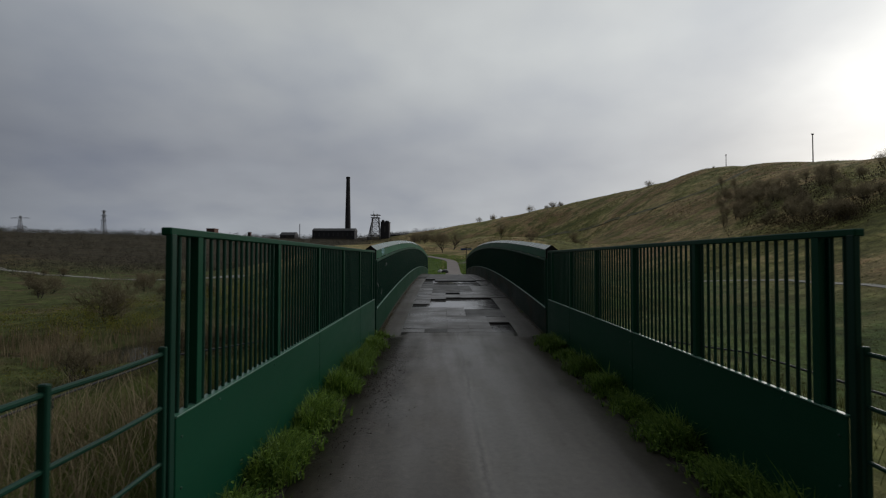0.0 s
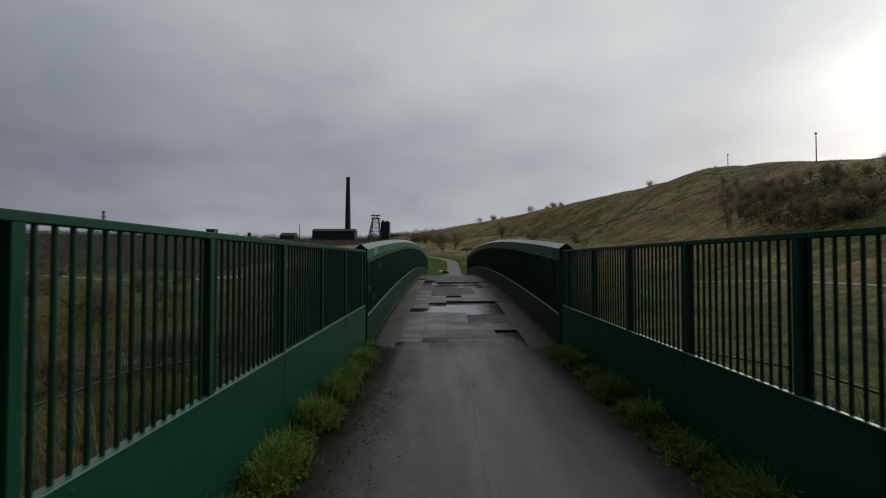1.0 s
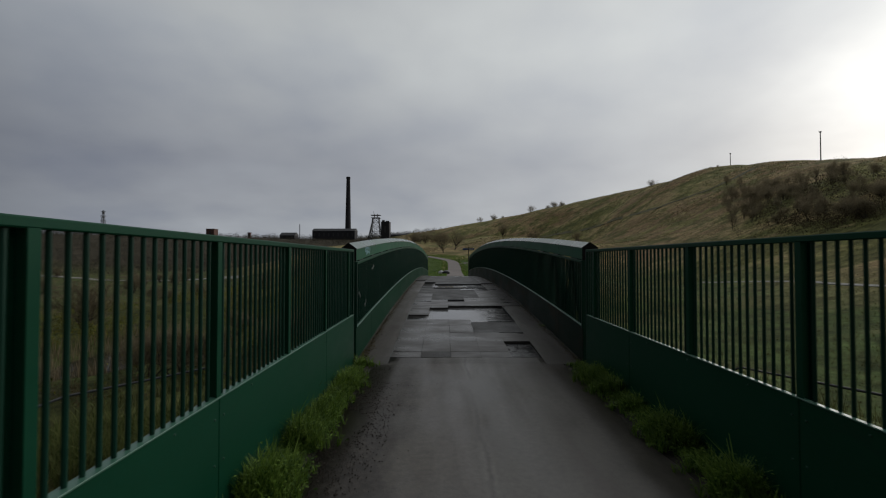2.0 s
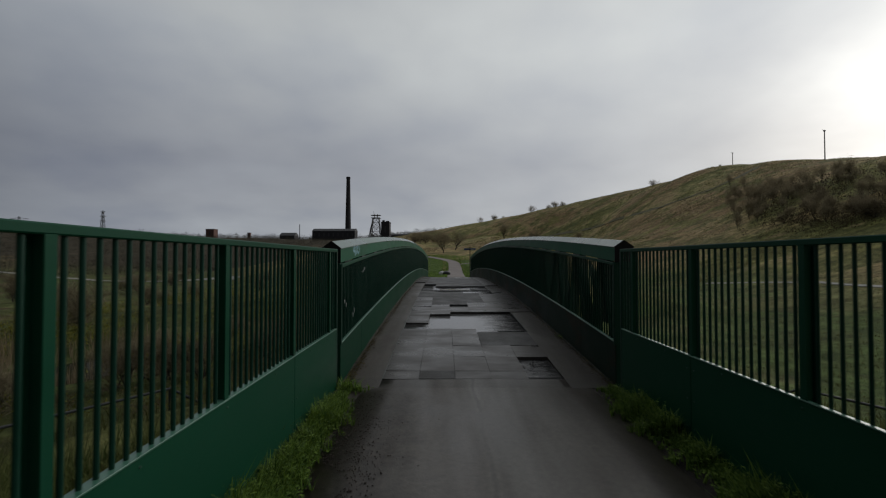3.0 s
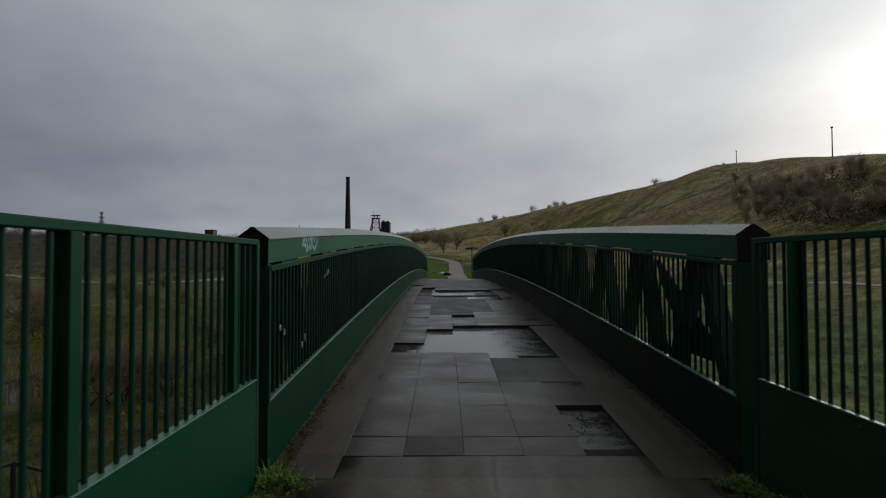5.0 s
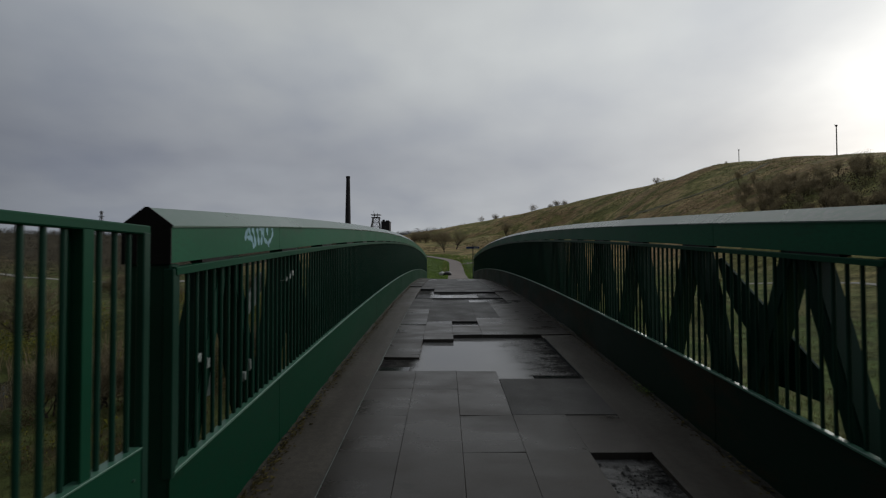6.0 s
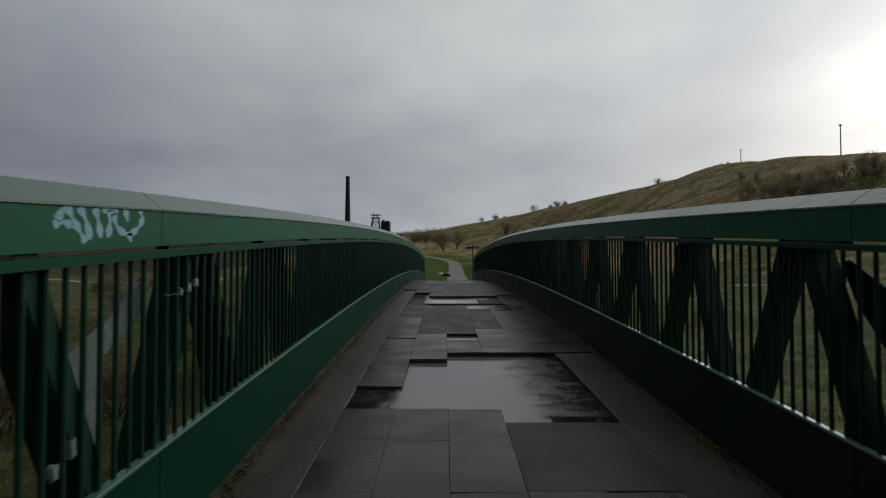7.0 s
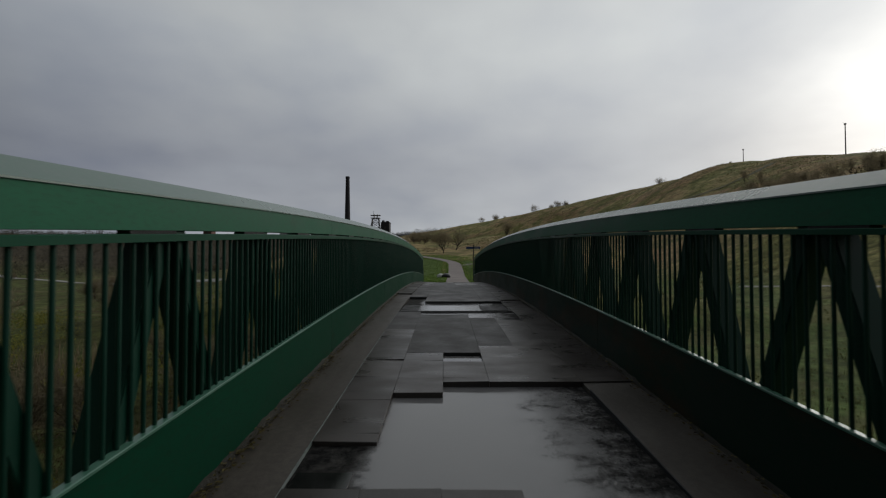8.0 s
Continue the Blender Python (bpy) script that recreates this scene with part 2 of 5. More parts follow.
WET_BLACK = surface("wet_black_slab", (0.005, 0.005, 0.005), (0.009, 0.009, 0.008), rough=0.10, rough2=0.16, coarse=4, fine=50, bump=0.05, depth=0.002, spec=0.5)
TAR_AND_SHADE = surface("wet_black_tar_and_shade", (0.006, 0.006, 0.006), (0.011, 0.010, 0.010), rough=0.35, rough2=0.6, coarse=3, fine=60, bump=0.6, depth=0.006, spec=0.15)
SOIL = surface("damp_soil", (0.022, 0.017, 0.013), (0.038, 0.029, 0.022), rough=0.8, coarse=2.2, fine=40, c3=(0.02, 0.016, 0.012), bump=0.9, depth=0.03)
BARK = surface("bark", (0.035, 0.028, 0.022), (0.055, 0.045, 0.036), rough=0.9, fine=8, coarse=0.5, bump=0.2)
TWIG = island_leaf("fine_twigs", (0.18, 0.152, 0.098), (0.34, 0.29, 0.19), 0.9, 0.6)
BRICK_FAR = surface("sooty_brickwork", (0.023, 0.023, 0.027), (0.032, 0.030, 0.034), rough=0.9, coarse=0.08, fine=0.6, bump=0)
RED_BRICK = surface("red_brickwork", (0.09, 0.045, 0.035), (0.11, 0.055, 0.042), rough=0.9, coarse=0.1, fine=0.8, bump=0)
SLATE = surface("dark_slate_roof", (0.03, 0.03, 0.033), (0.045, 0.045, 0.048), rough=0.7, coarse=0.1, fine=0.8, bump=0)
LATTICE = surface("lattice_steel", (0.016, 0.017, 0.019), (0.026, 0.027, 0.03), rough=0.6, coarse=0.2, fine=2, bump=0)
POLE = surface("weathered_pole", (0.025, 0.022, 0.02), (0.035, 0.03, 0.027), rough=0.85, coarse=0.5, fine=6, bump=0.1)
GRAVEL = surface("pale_gravel_path", (0.17, 0.145, 0.135), (0.23, 0.195, 0.18), rough=0.85, coarse=0.3, fine=20, c3=(0.12, 0.105, 0.095), bump=0.4)
TRACK = surface("pale_track", (0.26, 0.255, 0.23), (0.34, 0.33, 0.30), rough=0.9, coarse=0.1, fine=3, bump=0.2)
RUT = surface("worn_brown_track", (0.088, 0.078, 0.034), (0.13, 0.115, 0.052), rough=0.9, coarse=0.15, fine=1.2, c3=(0.10, 0.11, 0.04), bump=0.4)
BLUE_SIGN = surface("blue_sign_enamel", (0.02, 0.05, 0.17), (0.025, 0.06, 0.2), rough=0.4, fine=20, bump=0)
WHITE_PAINT = surface("white_marking", (0.6, 0.62, 0.62), (0.7, 0.71, 0.71), rough=0.6, fine=40, bump=0)
SPRAY = surface("pale_blue_spray_paint", (0.15, 0.33, 0.41), (0.27, 0.45, 0.53), rough=0.6, fine=60, c3=(0.10, 0.24, 0.26), bump=0.05)
FIN = surface("weathered_lit_pale_grey", (0.16, 0.19, 0.18), (0.26, 0.28, 0.27), rough=0.6, fine=30, coarse=3, c3=(0.09, 0.13, 0.11), bump=0.05, stain=((0.02, 0.06, 0.04), 1.5, 0.55))
SACK_WHITE = surface("white_plastic_sack", (0.55, 0.54, 0.52), (0.68, 0.67, 0.65), rough=0.5, fine=10, coarse=4, bump=0.3)
SACK_BLACK = surface("black_plastic_sack", (0.012, 0.012, 0.013), (0.02, 0.02, 0.021), rough=0.35, fine=10, coarse=4, bump=0.3)
WEED = island_leaf("verge_weed", (0.036, 0.092, 0.015), (0.26, 0.39, 0.065))
DRY = island_leaf("dry_grass", (0.19, 0.145, 0.08), (0.50, 0.41, 0.26), 0.8, 0.55)
GRASS = island_leaf("rough_grass", (0.065, 0.078, 0.024), (0.15, 0.15, 0.058), 0.9)
LUSH = island_leaf("lush_grass", (0.085, 0.12, 0.032), (0.24, 0.26, 0.085), 0.9, 0.5)
MEADOW = island_leaf("meadow_grass", (0.085, 0.10, 0.034), (0.165, 0.165, 0.065), 0.9, 0.5)
LITTER = island_leaf("leaf_litter", (0.022, 0.018, 0.008), (0.17, 0.14, 0.045), 0.8)
SCRUB = island_leaf("winter_scrub", (0.038, 0.036, 0.028), (0.080, 0.070, 0.048), 0.9, 0.35)
BRAMBLE = island_leaf("bramble_stems", (0.045, 0.036, 0.024), (0.10, 0.078, 0.048), 0.9, 0.5)
BRACKEN = island_leaf("dead_bracken", (0.09, 0.066, 0.035), (0.19, 0.145, 0.075), 0.9)
TUFT = island_leaf("pale_tufts", (0.15, 0.16, 0.058), (0.28, 0.255, 0.11), 0.9)
GORSE = island_leaf("gorse_leaf", (0.05, 0.058, 0.014), (0.29, 0.28, 0.05), 0.8, 0.5)
REED = island_leaf("dead_reed", (0.16, 0.12, 0.07), (0.34, 0.27, 0.17), 0.8)


def ground_material():
    m = bpy.data.materials.new("rough_pasture")
    m.use_nodes = True
    n = Nodes(m.node_tree)
    geo = n.add("ShaderNodeNewGeometry").outputs["Position"]
    patches = n.noise(geo, 0.022, 6, 0.66)
    mid = n.noise(geo, 0.11, 7, 0.7)
    fine = n.noise(geo, 0.9, 8, 0.75)
    col = n.ramp(patches, [(0.34, (0.055, 0.064, 0.020)), (0.44, (0.15, 0.145, 0.048)), (0.50, (0.26, 0.20, 0.095)), (0.57, (0.20, 0.128, 0.070)), (0.63, (0.145, 0.132, 0.046))])
    col = n.mix(n.ramp(mid, [(0.51, (0, 0, 0)), (0.57, (0.85, 0.85, 0.85))]), col, (0.095, 0.095, 0.034))
    col = n.mix(n.ramp(mid, [(0.36, (1, 1, 1)), (0.44, (0, 0, 0))]), col, (0.23, 0.175, 0.088))
    sep = n.add("ShaderNodeSeparateXYZ")
    n.link(geo, sep.inputs[0])
    level = n.maths("ADD", n.maths("MULTIPLY", sep.outputs[2], 0.09), n.maths("MULTIPLY", mid, 0.9))
    rank = n.ramp(mid, [(0.40, (0.054, 0.055, 0.022)), (0.50, (0.064, 0.077, 0.025)), (0.60, (0.085, 0.068, 0.036))])
    mead = n.ramp(mid, [(0.40, (0.066, 0.080, 0.028)), (0.50, (0.074, 0.106, 0.033)), (0.60, (0.098, 0.102, 0.042))])
    rank = n.mix(n.ramp(n.maths("ADD", n.maths("MULTIPLY", sep.outputs[0], 0.05), 0.2), [(0.1, (0, 0, 0)), (0.5, (1, 1, 1))]), rank, mead)
    col = n.mix(n.ramp(level, [(0.22, (1, 1, 1)), (0.52, (0, 0, 0))]), col, rank)
    west = n.maths("ADD", n.maths("MULTIPLY", sep.outputs[0], 0.01), n.maths("MULTIPLY", patches, 0.5))
    wood = n.ramp(mid, [(0.42, (0.034, 0.030, 0.019)), (0.58, (0.050, 0.040, 0.027))])
    far = n.ramp(n.maths("ADD", n.maths("MULTIPLY", sep.outputs[1], 0.0025), n.maths("MULTIPLY", mid, 0.3)), [(0.50, (0, 0, 0)), (0.66, (1, 1, 1))])
    dark = n.mix(1.0, n.ramp(n.maths("ADD", west, 1.0), [(0.40, (1, 1, 1)), (0.90, (0, 0, 0))]), far, "MULTIPLY")
    col = n.mix(dark, col, wood)
    tuft = n.noise(geo, 0.35, 8, 0.75)
    col = n.mix(1.0, col, n.ramp(tuft, [(0.38, (0.86, 0.87, 0.86)), (0.62, (1.72, 1.76, 1.72))]), "MULTIPLY")
    col = n.mix(1.0, col, n.ramp(fine, [(0.38, (0.66, 0.66, 0.66)), (0.62, (1.4, 1.4, 1.4))]), "MULTIPLY")
    bsdf = n.add("ShaderNodeBsdfPrincipled")
    n.link(col, bsdf.inputs["Base Color"])
    bsdf.inputs["Roughness"].default_value = 0.95
    bsdf.inputs["Specular IOR Level"].default_value = 0.1
    bp = n.add("ShaderNodeBump")
    bp.inputs["Strength"].default_value = 0.8
    bp.inputs["Distance"].default_value = 0.5
    n.link(fine, bp.inputs["Height"])
    n.link(bp.outputs[0], bsdf.inputs["Normal"])
    out = n.add("ShaderNodeOutputMaterial")
    n.link(bsdf.outputs[0], out.inputs[0])
    return m


PASTURE = ground_material()


def water_material(name, dirty, shift=0.0):
    m = bpy.data.materials.new(name)
    m.use_nodes = True
    n = Nodes(m.node_tree)
    geo = n.add("ShaderNodeNewGeometry").outputs["Position"]
    bsdf = n.add("ShaderNodeBsdfPrincipled")
    if dirty:
        # a thin film that dries out over grit towards the deck's sunward edge
        sep = n.add("ShaderNodeSeparateXYZ")
        n.link(geo, sep.inputs[0])
        v = n.add("ShaderNodeVectorMath", operation="MULTIPLY")
        n.link(geo, v.inputs[0])
        v.inputs[1].default_value = (1.6, 2.6, 1)
        grit = n.noise(v.outputs[0], 1.6, 8, 0.7)
        edge = n.maths("ADD", n.maths("MULTIPLY", sep.outputs[0], 0.34), n.maths("ADD", n.maths("MULTIPLY", grit, 0.75), n.maths("MULTIPLY", n.noise(geo, 22, 5, 0.75), 0.35)))
        edge = n.maths("ADD", edge, shift + 0.015)
        # and over the sunk corner on the other side
        corner = n.maths("ADD", n.maths("MULTIPLY", sep.outputs[0], -1.2), n.maths("SUBTRACT", n.maths("MULTIPLY", grit, 0.55), 0.50))
        edge = n.maths("MAXIMUM", edge, corner)
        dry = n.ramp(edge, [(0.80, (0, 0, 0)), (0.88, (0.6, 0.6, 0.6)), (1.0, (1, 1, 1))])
        # the film's pale grey base adds sky brightness beyond its mirror reflection
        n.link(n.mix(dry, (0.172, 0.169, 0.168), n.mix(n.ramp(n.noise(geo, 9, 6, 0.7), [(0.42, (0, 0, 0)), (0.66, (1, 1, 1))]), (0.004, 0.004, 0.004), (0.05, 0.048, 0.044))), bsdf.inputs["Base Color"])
        film_rough = n.ramp(edge, [(0.50, (0.06,) * 3), (0.82, (0.26,) * 3)])
        n.link(n.maths("MAXIMUM", film_rough, n.ramp(dry, [(0.0, (0.06,) * 3), (0.6, (0.38,) * 3), (1.0, (0.75,) * 3)])), bsdf.inputs["Roughness"])
        n.link(n.ramp(dry, [(0.0, (0.75,) * 3), (0.9, (0.10,) * 3)]), bsdf.inputs["Specular IOR Level"])
        bp = n.add("ShaderNodeBump")
        n.link(n.maths("MULTIPLY", dry, 0.6), bp.inputs["Strength"])
        bp.inputs["Distance"].default_value = 0.02
        n.link(n.noise(geo, 26, 6, 0.7), bp.inputs["Height"])
        n.link(bp.outputs[0], bsdf.inputs["Normal"])
    else:
        bsdf.inputs["Base Color"].default_value = (0.02, 0.022, 0.018, 1)
        bsdf.inputs["Roughness"].default_value = 0.05
        bp = n.add("ShaderNodeBump")
        bp.inputs["Strength"].default_value = 0.15
        bp.inputs["Distance"].default_value = 0.02
        n.link(n.noise(geo, 2.5, 4), bp.inputs["Height"])
        n.link(bp.outputs[0], bsdf.inputs["Normal"])
    bsdf.inputs["IOR"].default_value = 1.45
    out = n.add("ShaderNodeOutputMaterial")
    n.link(bsdf.outputs[0], out.inputs[0])
    return m


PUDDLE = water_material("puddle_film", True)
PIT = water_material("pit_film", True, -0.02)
POND = water_material("pond_water", False)


# ---- building helpers ----
def mesh_from(bm, name, material):
    me = bpy.data.meshes.new(name)
    bm.to_mesh(me)
    bm.free()
    me.materials.append(material)
    return me


def part(name, bm, material, parent=None, label="", smooth=False):
    me = bm if isinstance(bm, bpy.types.Mesh) else mesh_from(bm, name, material)
    if smooth:
        for p in me.polygons:
            p.use_smooth = True
    ob = new(name, me)
    ob.parent = parent
    if label:
        tagged(ob, label)
    return ob


def thing(name, place, label, category, group="", kind=""):
    ob = new(name)
    ob.empty_display_size = 0.2
    ob.matrix_basis = place if isinstance(place, Matrix) else Matrix.Translation(place)
    return tagged(ob, label, category, group, kind)


def raw(name, verts, faces, material):
    me = bpy.data.meshes.new(name)
    me.from_pydata(verts, [], faces)
    me.update()
    me.materials.append(material)
    return me


def add_box(bm, lo, hi, bevel=0.0):
    """A box from corner to corner, its edges broken by a small bevel."""
    sub = bmesh.new()
    bmesh.ops.create_cube(sub, size=1)
    for v in sub.verts:
        v.co = Vector([(lo[k] + hi[k]) / 2 + v.co[k] * (hi[k] - lo[k]) for k in range(3)])
    if bevel:
        bmesh.ops.bevel(sub, geom=sub.edges[:], offset=bevel, segments=1, affect="EDGES")
    tmp = bpy.data.meshes.new("tmp")
    sub.to_mesh(tmp)
    sub.free()
    bm.from_mesh(tmp)
    bpy.data.meshes.remove(tmp)
    return bm


def box(lo, hi, bevel=0.0):
    return add_box(bmesh.new(), lo, hi, bevel)


def tube_data(points, radii, sides=6, verts=None, faces=None, cap=True):
    """A tapered tube along points, appended to verts and faces."""
    verts = [] if verts is None else verts
    faces = [] if faces is None else faces
    first = len(verts)
    for k, p in enumerate(points):
        p = Vector(p)
        a = Vector(points[max(k - 1, 0)])
        b = Vector(points[min(k + 1, len(points) - 1)])
        d = (b - a).normalized()
        side = d.cross(Vector((0, 0, 1)) if abs(d.z) < 0.95 else Vector((1, 0, 0))).normalized()
        up = side.cross(d)
        for j in range(sides):
            ang = 2 * math.pi * (j + 0.5) / sides
            verts.append(tuple(p + radii[k] * (math.cos(ang) * side + math.sin(ang) * up)))
    for k in range(len(points) - 1):
        for j in range(sides):
            a, b = first + k * sides + j, first + k * sides + (j + 1) % sides
            faces.append((a, b, b + sides, a + sides))
    if cap:
        faces.append(tuple(first + j for j in range(sides))[::-1])
        faces.append(tuple(first + (len(points) - 1) * sides + j for j in range(sides)))
    return verts, faces


def tube(name, points, radii, material, sides=8):
    return raw(name, *tube_data(points, radii, sides), material)


def sweep(name, profile, ys, height, material, close=True):
    """A profile of (x, z) carried along the bridge's line, raised by height(y)."""
    verts, faces = [], []
    k = len(profile)
    for y in ys:
        h = height(y)
        verts += [(x, y, z + h) for x, z in profile]
    for r in range(len(ys) - 1):
        for j in range(k if close else k - 1):
            a, b = r * k + j, r * k + (j + 1) % k
            faces.append((a, b, b + k, a + k))
    if close:
        faces.append(tuple(range(k))[::-1])
        faces.append(tuple((len(ys) - 1) * k + j for j in range(k)))
    me = raw(name, verts, faces, material)
    bm = bmesh.new()
    bm.from_mesh(me)
    bmesh.ops.recalc_face_normals(bm, faces=bm.faces)
    bm.to_mesh(me)
    bm.free()
    return me


def prism(name, outline, z0, z1, material):
    """A closed outline of (x, y) carried straight up."""
    k = len(outline)
    verts = [(x, y, z0) for x, y in outline] + [(x, y, z1) for x, y in outline]
    faces = [(j, (j + 1) % k, (j + 1) % k + k, j + k) for j in range(k)] + [tuple(range(k))[::-1], tuple(range(k, 2 * k))]
    me = raw(name, verts, faces, material)
    bm = bmesh.new()
    bm.from_mesh(me)
    bmesh.ops.recalc_face_normals(bm, faces=bm.faces)
    bm.to_mesh(me)
    bm.free()
    return me


def smooth01(t):
    t = min(max(t, 0.0), 1.0)
    return t * t * (3 - 2 * t)


# ---- the plan ----
PATH_Z = -0.30                 # path and deck ends
Y0, Y1, CROWN = 8.72, 43.3, 0.63   # the bridge's ends and the rise of its arch
MID, HALF = (Y0 + Y1) / 2, (Y1 - Y0) / 2
WALL = 1.95                    # half width between the parapets


def arch(y):
    u = (y - MID) / HALF
    return CROWN * (1 - u * u)


def deck_z(y):
    return PATH_Z + (arch(y) if Y0 < y < Y1 else 0.0)


RIDGE = [(70, -160, 14), (95, -60, 16), (112, 40, 21.5), (121, 120, 28.8), (127, 160, 36.6), (133, 205, 44.8), (131.5, 240, 44.1), (129, 285, 46.9), (127, 310, 47.5), (98, 430, 47), (64, 520, 42.8), (12, 620, 34), (-60, 760, 27)]


def ridge_height(x, y):
    best, height = 1e9, 0
    for (ax, ay, az), (bx, by, bz) in zip(RIDGE, RIDGE[1:]):
        dx, dy = bx - ax, by - ay
        t = min(max(((x - ax) * dx + (y - ay) * dy) / (dx * dx + dy * dy), 0), 1)
        d = math.hypot(x - ax - t * dx, y - ay - t * dy)
        if d < best:
            best, height = d, az + t * (bz - az)
    width = 92 if y < 300 else 92 + (y - 300) * 0.35
    return height, smooth01(1 - best / width) ** 0.85


def path_centre(y):
    """The footpath beyond the bridge: straight on, then a bend."""
    return 0.75 + 0.45 * smooth01((y - 44) / 30) - 13 * smooth01((y - 79) / 42)


PONDS = [(-20.2, 27.5, 2.3, 4.0), (-27.5, 25.0, 2.2, 3.0)]     # centre and half sizes


def ground_z(x, y):
    r = math.hypot(x, y - 4)
    z = -4.2 + 29.5 * smooth01((r - 150) / 430) - 4 * smooth01((r - 900) / 1500)
    z += 0.9 * noise.noise((x * 0.03, y * 0.03, 0.3)) + 0.35 * noise.noise((x * 0.11, y * 0.11, 4.3))
    # brown knoll beyond the bridge
    k = math.hypot((x + 34) / 30, (y - 165) / 34)
    z += 10.5 * smooth01(1 - k)
    # spoil heap
    h, w = ridge_height(x, y)
    z = z + (h - z) * w
    if w > 0.05:
        z += 1.2 * w * noise.noise((x * 0.035, y * 0.035, 9.0))
    # far bank
    over = max(y - 58, 0)
    rise = 0.068 * over * over / (over + 6) + 0.25 * max(x - 4, 0) * smooth01((y - 75) / 50)
    wide = 5 + 12 * smooth01((y - 70) / 60)
    wf = smooth01((y - 37) / 7) * (1 - smooth01((abs(x - max(path_centre(y), -6)) - wide) / (34 + 30 * smooth01((y - 80) / 60)))) * (1 - smooth01((y - 200) / 140))
    z += (PATH_Z - 0.05 + rise - z) * wf
    # near embankment
    off = abs(x) - 2.3
    wn = (1 - smooth01(off / 14)) * (1 - smooth01((y - 8.6) / 5))
    z += (PATH_Z - 0.06 - z) * wn
    if 7.5 < y < 44.5 and abs(x) < 2.6:
        z = min(z, deck_z(y) - 0.8)
    # pond hollow
    for px, py, rx, ry in PONDS:
        z -= 0.9 * smooth01(1.4 - math.hypot((x - px) / (rx + 1.2), (y - py) / (ry + 1.2)))
    return z


def build_ground():
    def axis(fine, reach, count, centre):
        us = np.linspace(-1, 1, count)
        k = math.asinh(reach / fine)
        return [centre + fine * math.sinh(k * float(u)) for u in us]

    xs = axis(9, 2600, 231, 0)
    ys = axis(14, 2600, 261, 22)
    verts = [(x, y, ground_z(x, y)) for y in ys for x in xs]
    n = len(xs)
    faces = [(r * n + c, r * n + c + 1, (r + 1) * n + c + 1, (r + 1) * n + c) for r in range(len(ys) - 1) for c in range(n - 1)]
    ob = part("ground", raw("ground", verts, faces, PASTURE), PASTURE, smooth=True)
    tagged(ob, "rough winter pasture with brown and olive grass patches", "ground", kind="structure")


build_ground()


def ribbon(name, centre, width, material, lift, label, category, kind="structure", step=1.0, edge=0.12, sink=0.5, drape=False):
    """A strip of path along (x, y) points, following the ground, with ragged edges and buried sides."""
    pts = []
    for (ax, ay), (bx, by) in zip(centre, centre[1:]):
        k = max(int(math.hypot(bx - ax, by - ay) / step), 1)
        pts += [(ax + (bx - ax) * j / k, ay + (by - ay) * j / k) for j in range(k)]
    pts.append(centre[-1])
    verts, faces = [], []
    for i, (x, y) in enumerate(pts):
        ax, ay = pts[max(i - 1, 0)]
        bx, by = pts[min(i + 1, len(pts) - 1)]
        d = Vector((bx - ax, by - ay, 0)).normalized()
        s = Vector((d.y, -d.x, 0))
        w = width / 2
        row = [-w, -w * 0.6, 0, w * 0.6, w]
        zc = max(ground_z(x, y), max(ground_z(x + s.x * o, y + s.y * o) for o in row))
        for o in row:
            o2 = o + (edge * noise.noise((x * 0.8, y * 0.8, o)) if abs(o) == w else 0)
            verts.append((x + s.x * o2, y + s.y * o2, (ground_z(x + s.x * o, y + s.y * o) if drape else zc) + lift))
        for o in (w, -w):
            verts.append((x + s.x * o, y + s.y * o, (ground_z(x + s.x * o, y + s.y * o) if drape else zc) + lift - sink))
    k = 7
    for r in range(len(pts) - 1):
        for a, b in ((0, 1), (1, 2), (2, 3), (3, 4), (4, 5), (6, 0)):
            faces.append((r * k + a, r * k + b, (r + 1) * k + b, (r + 1) * k + a))
    ob = part(name, raw(name, verts, faces, material), material)
    return tagged(ob, label, category, kind=kind)


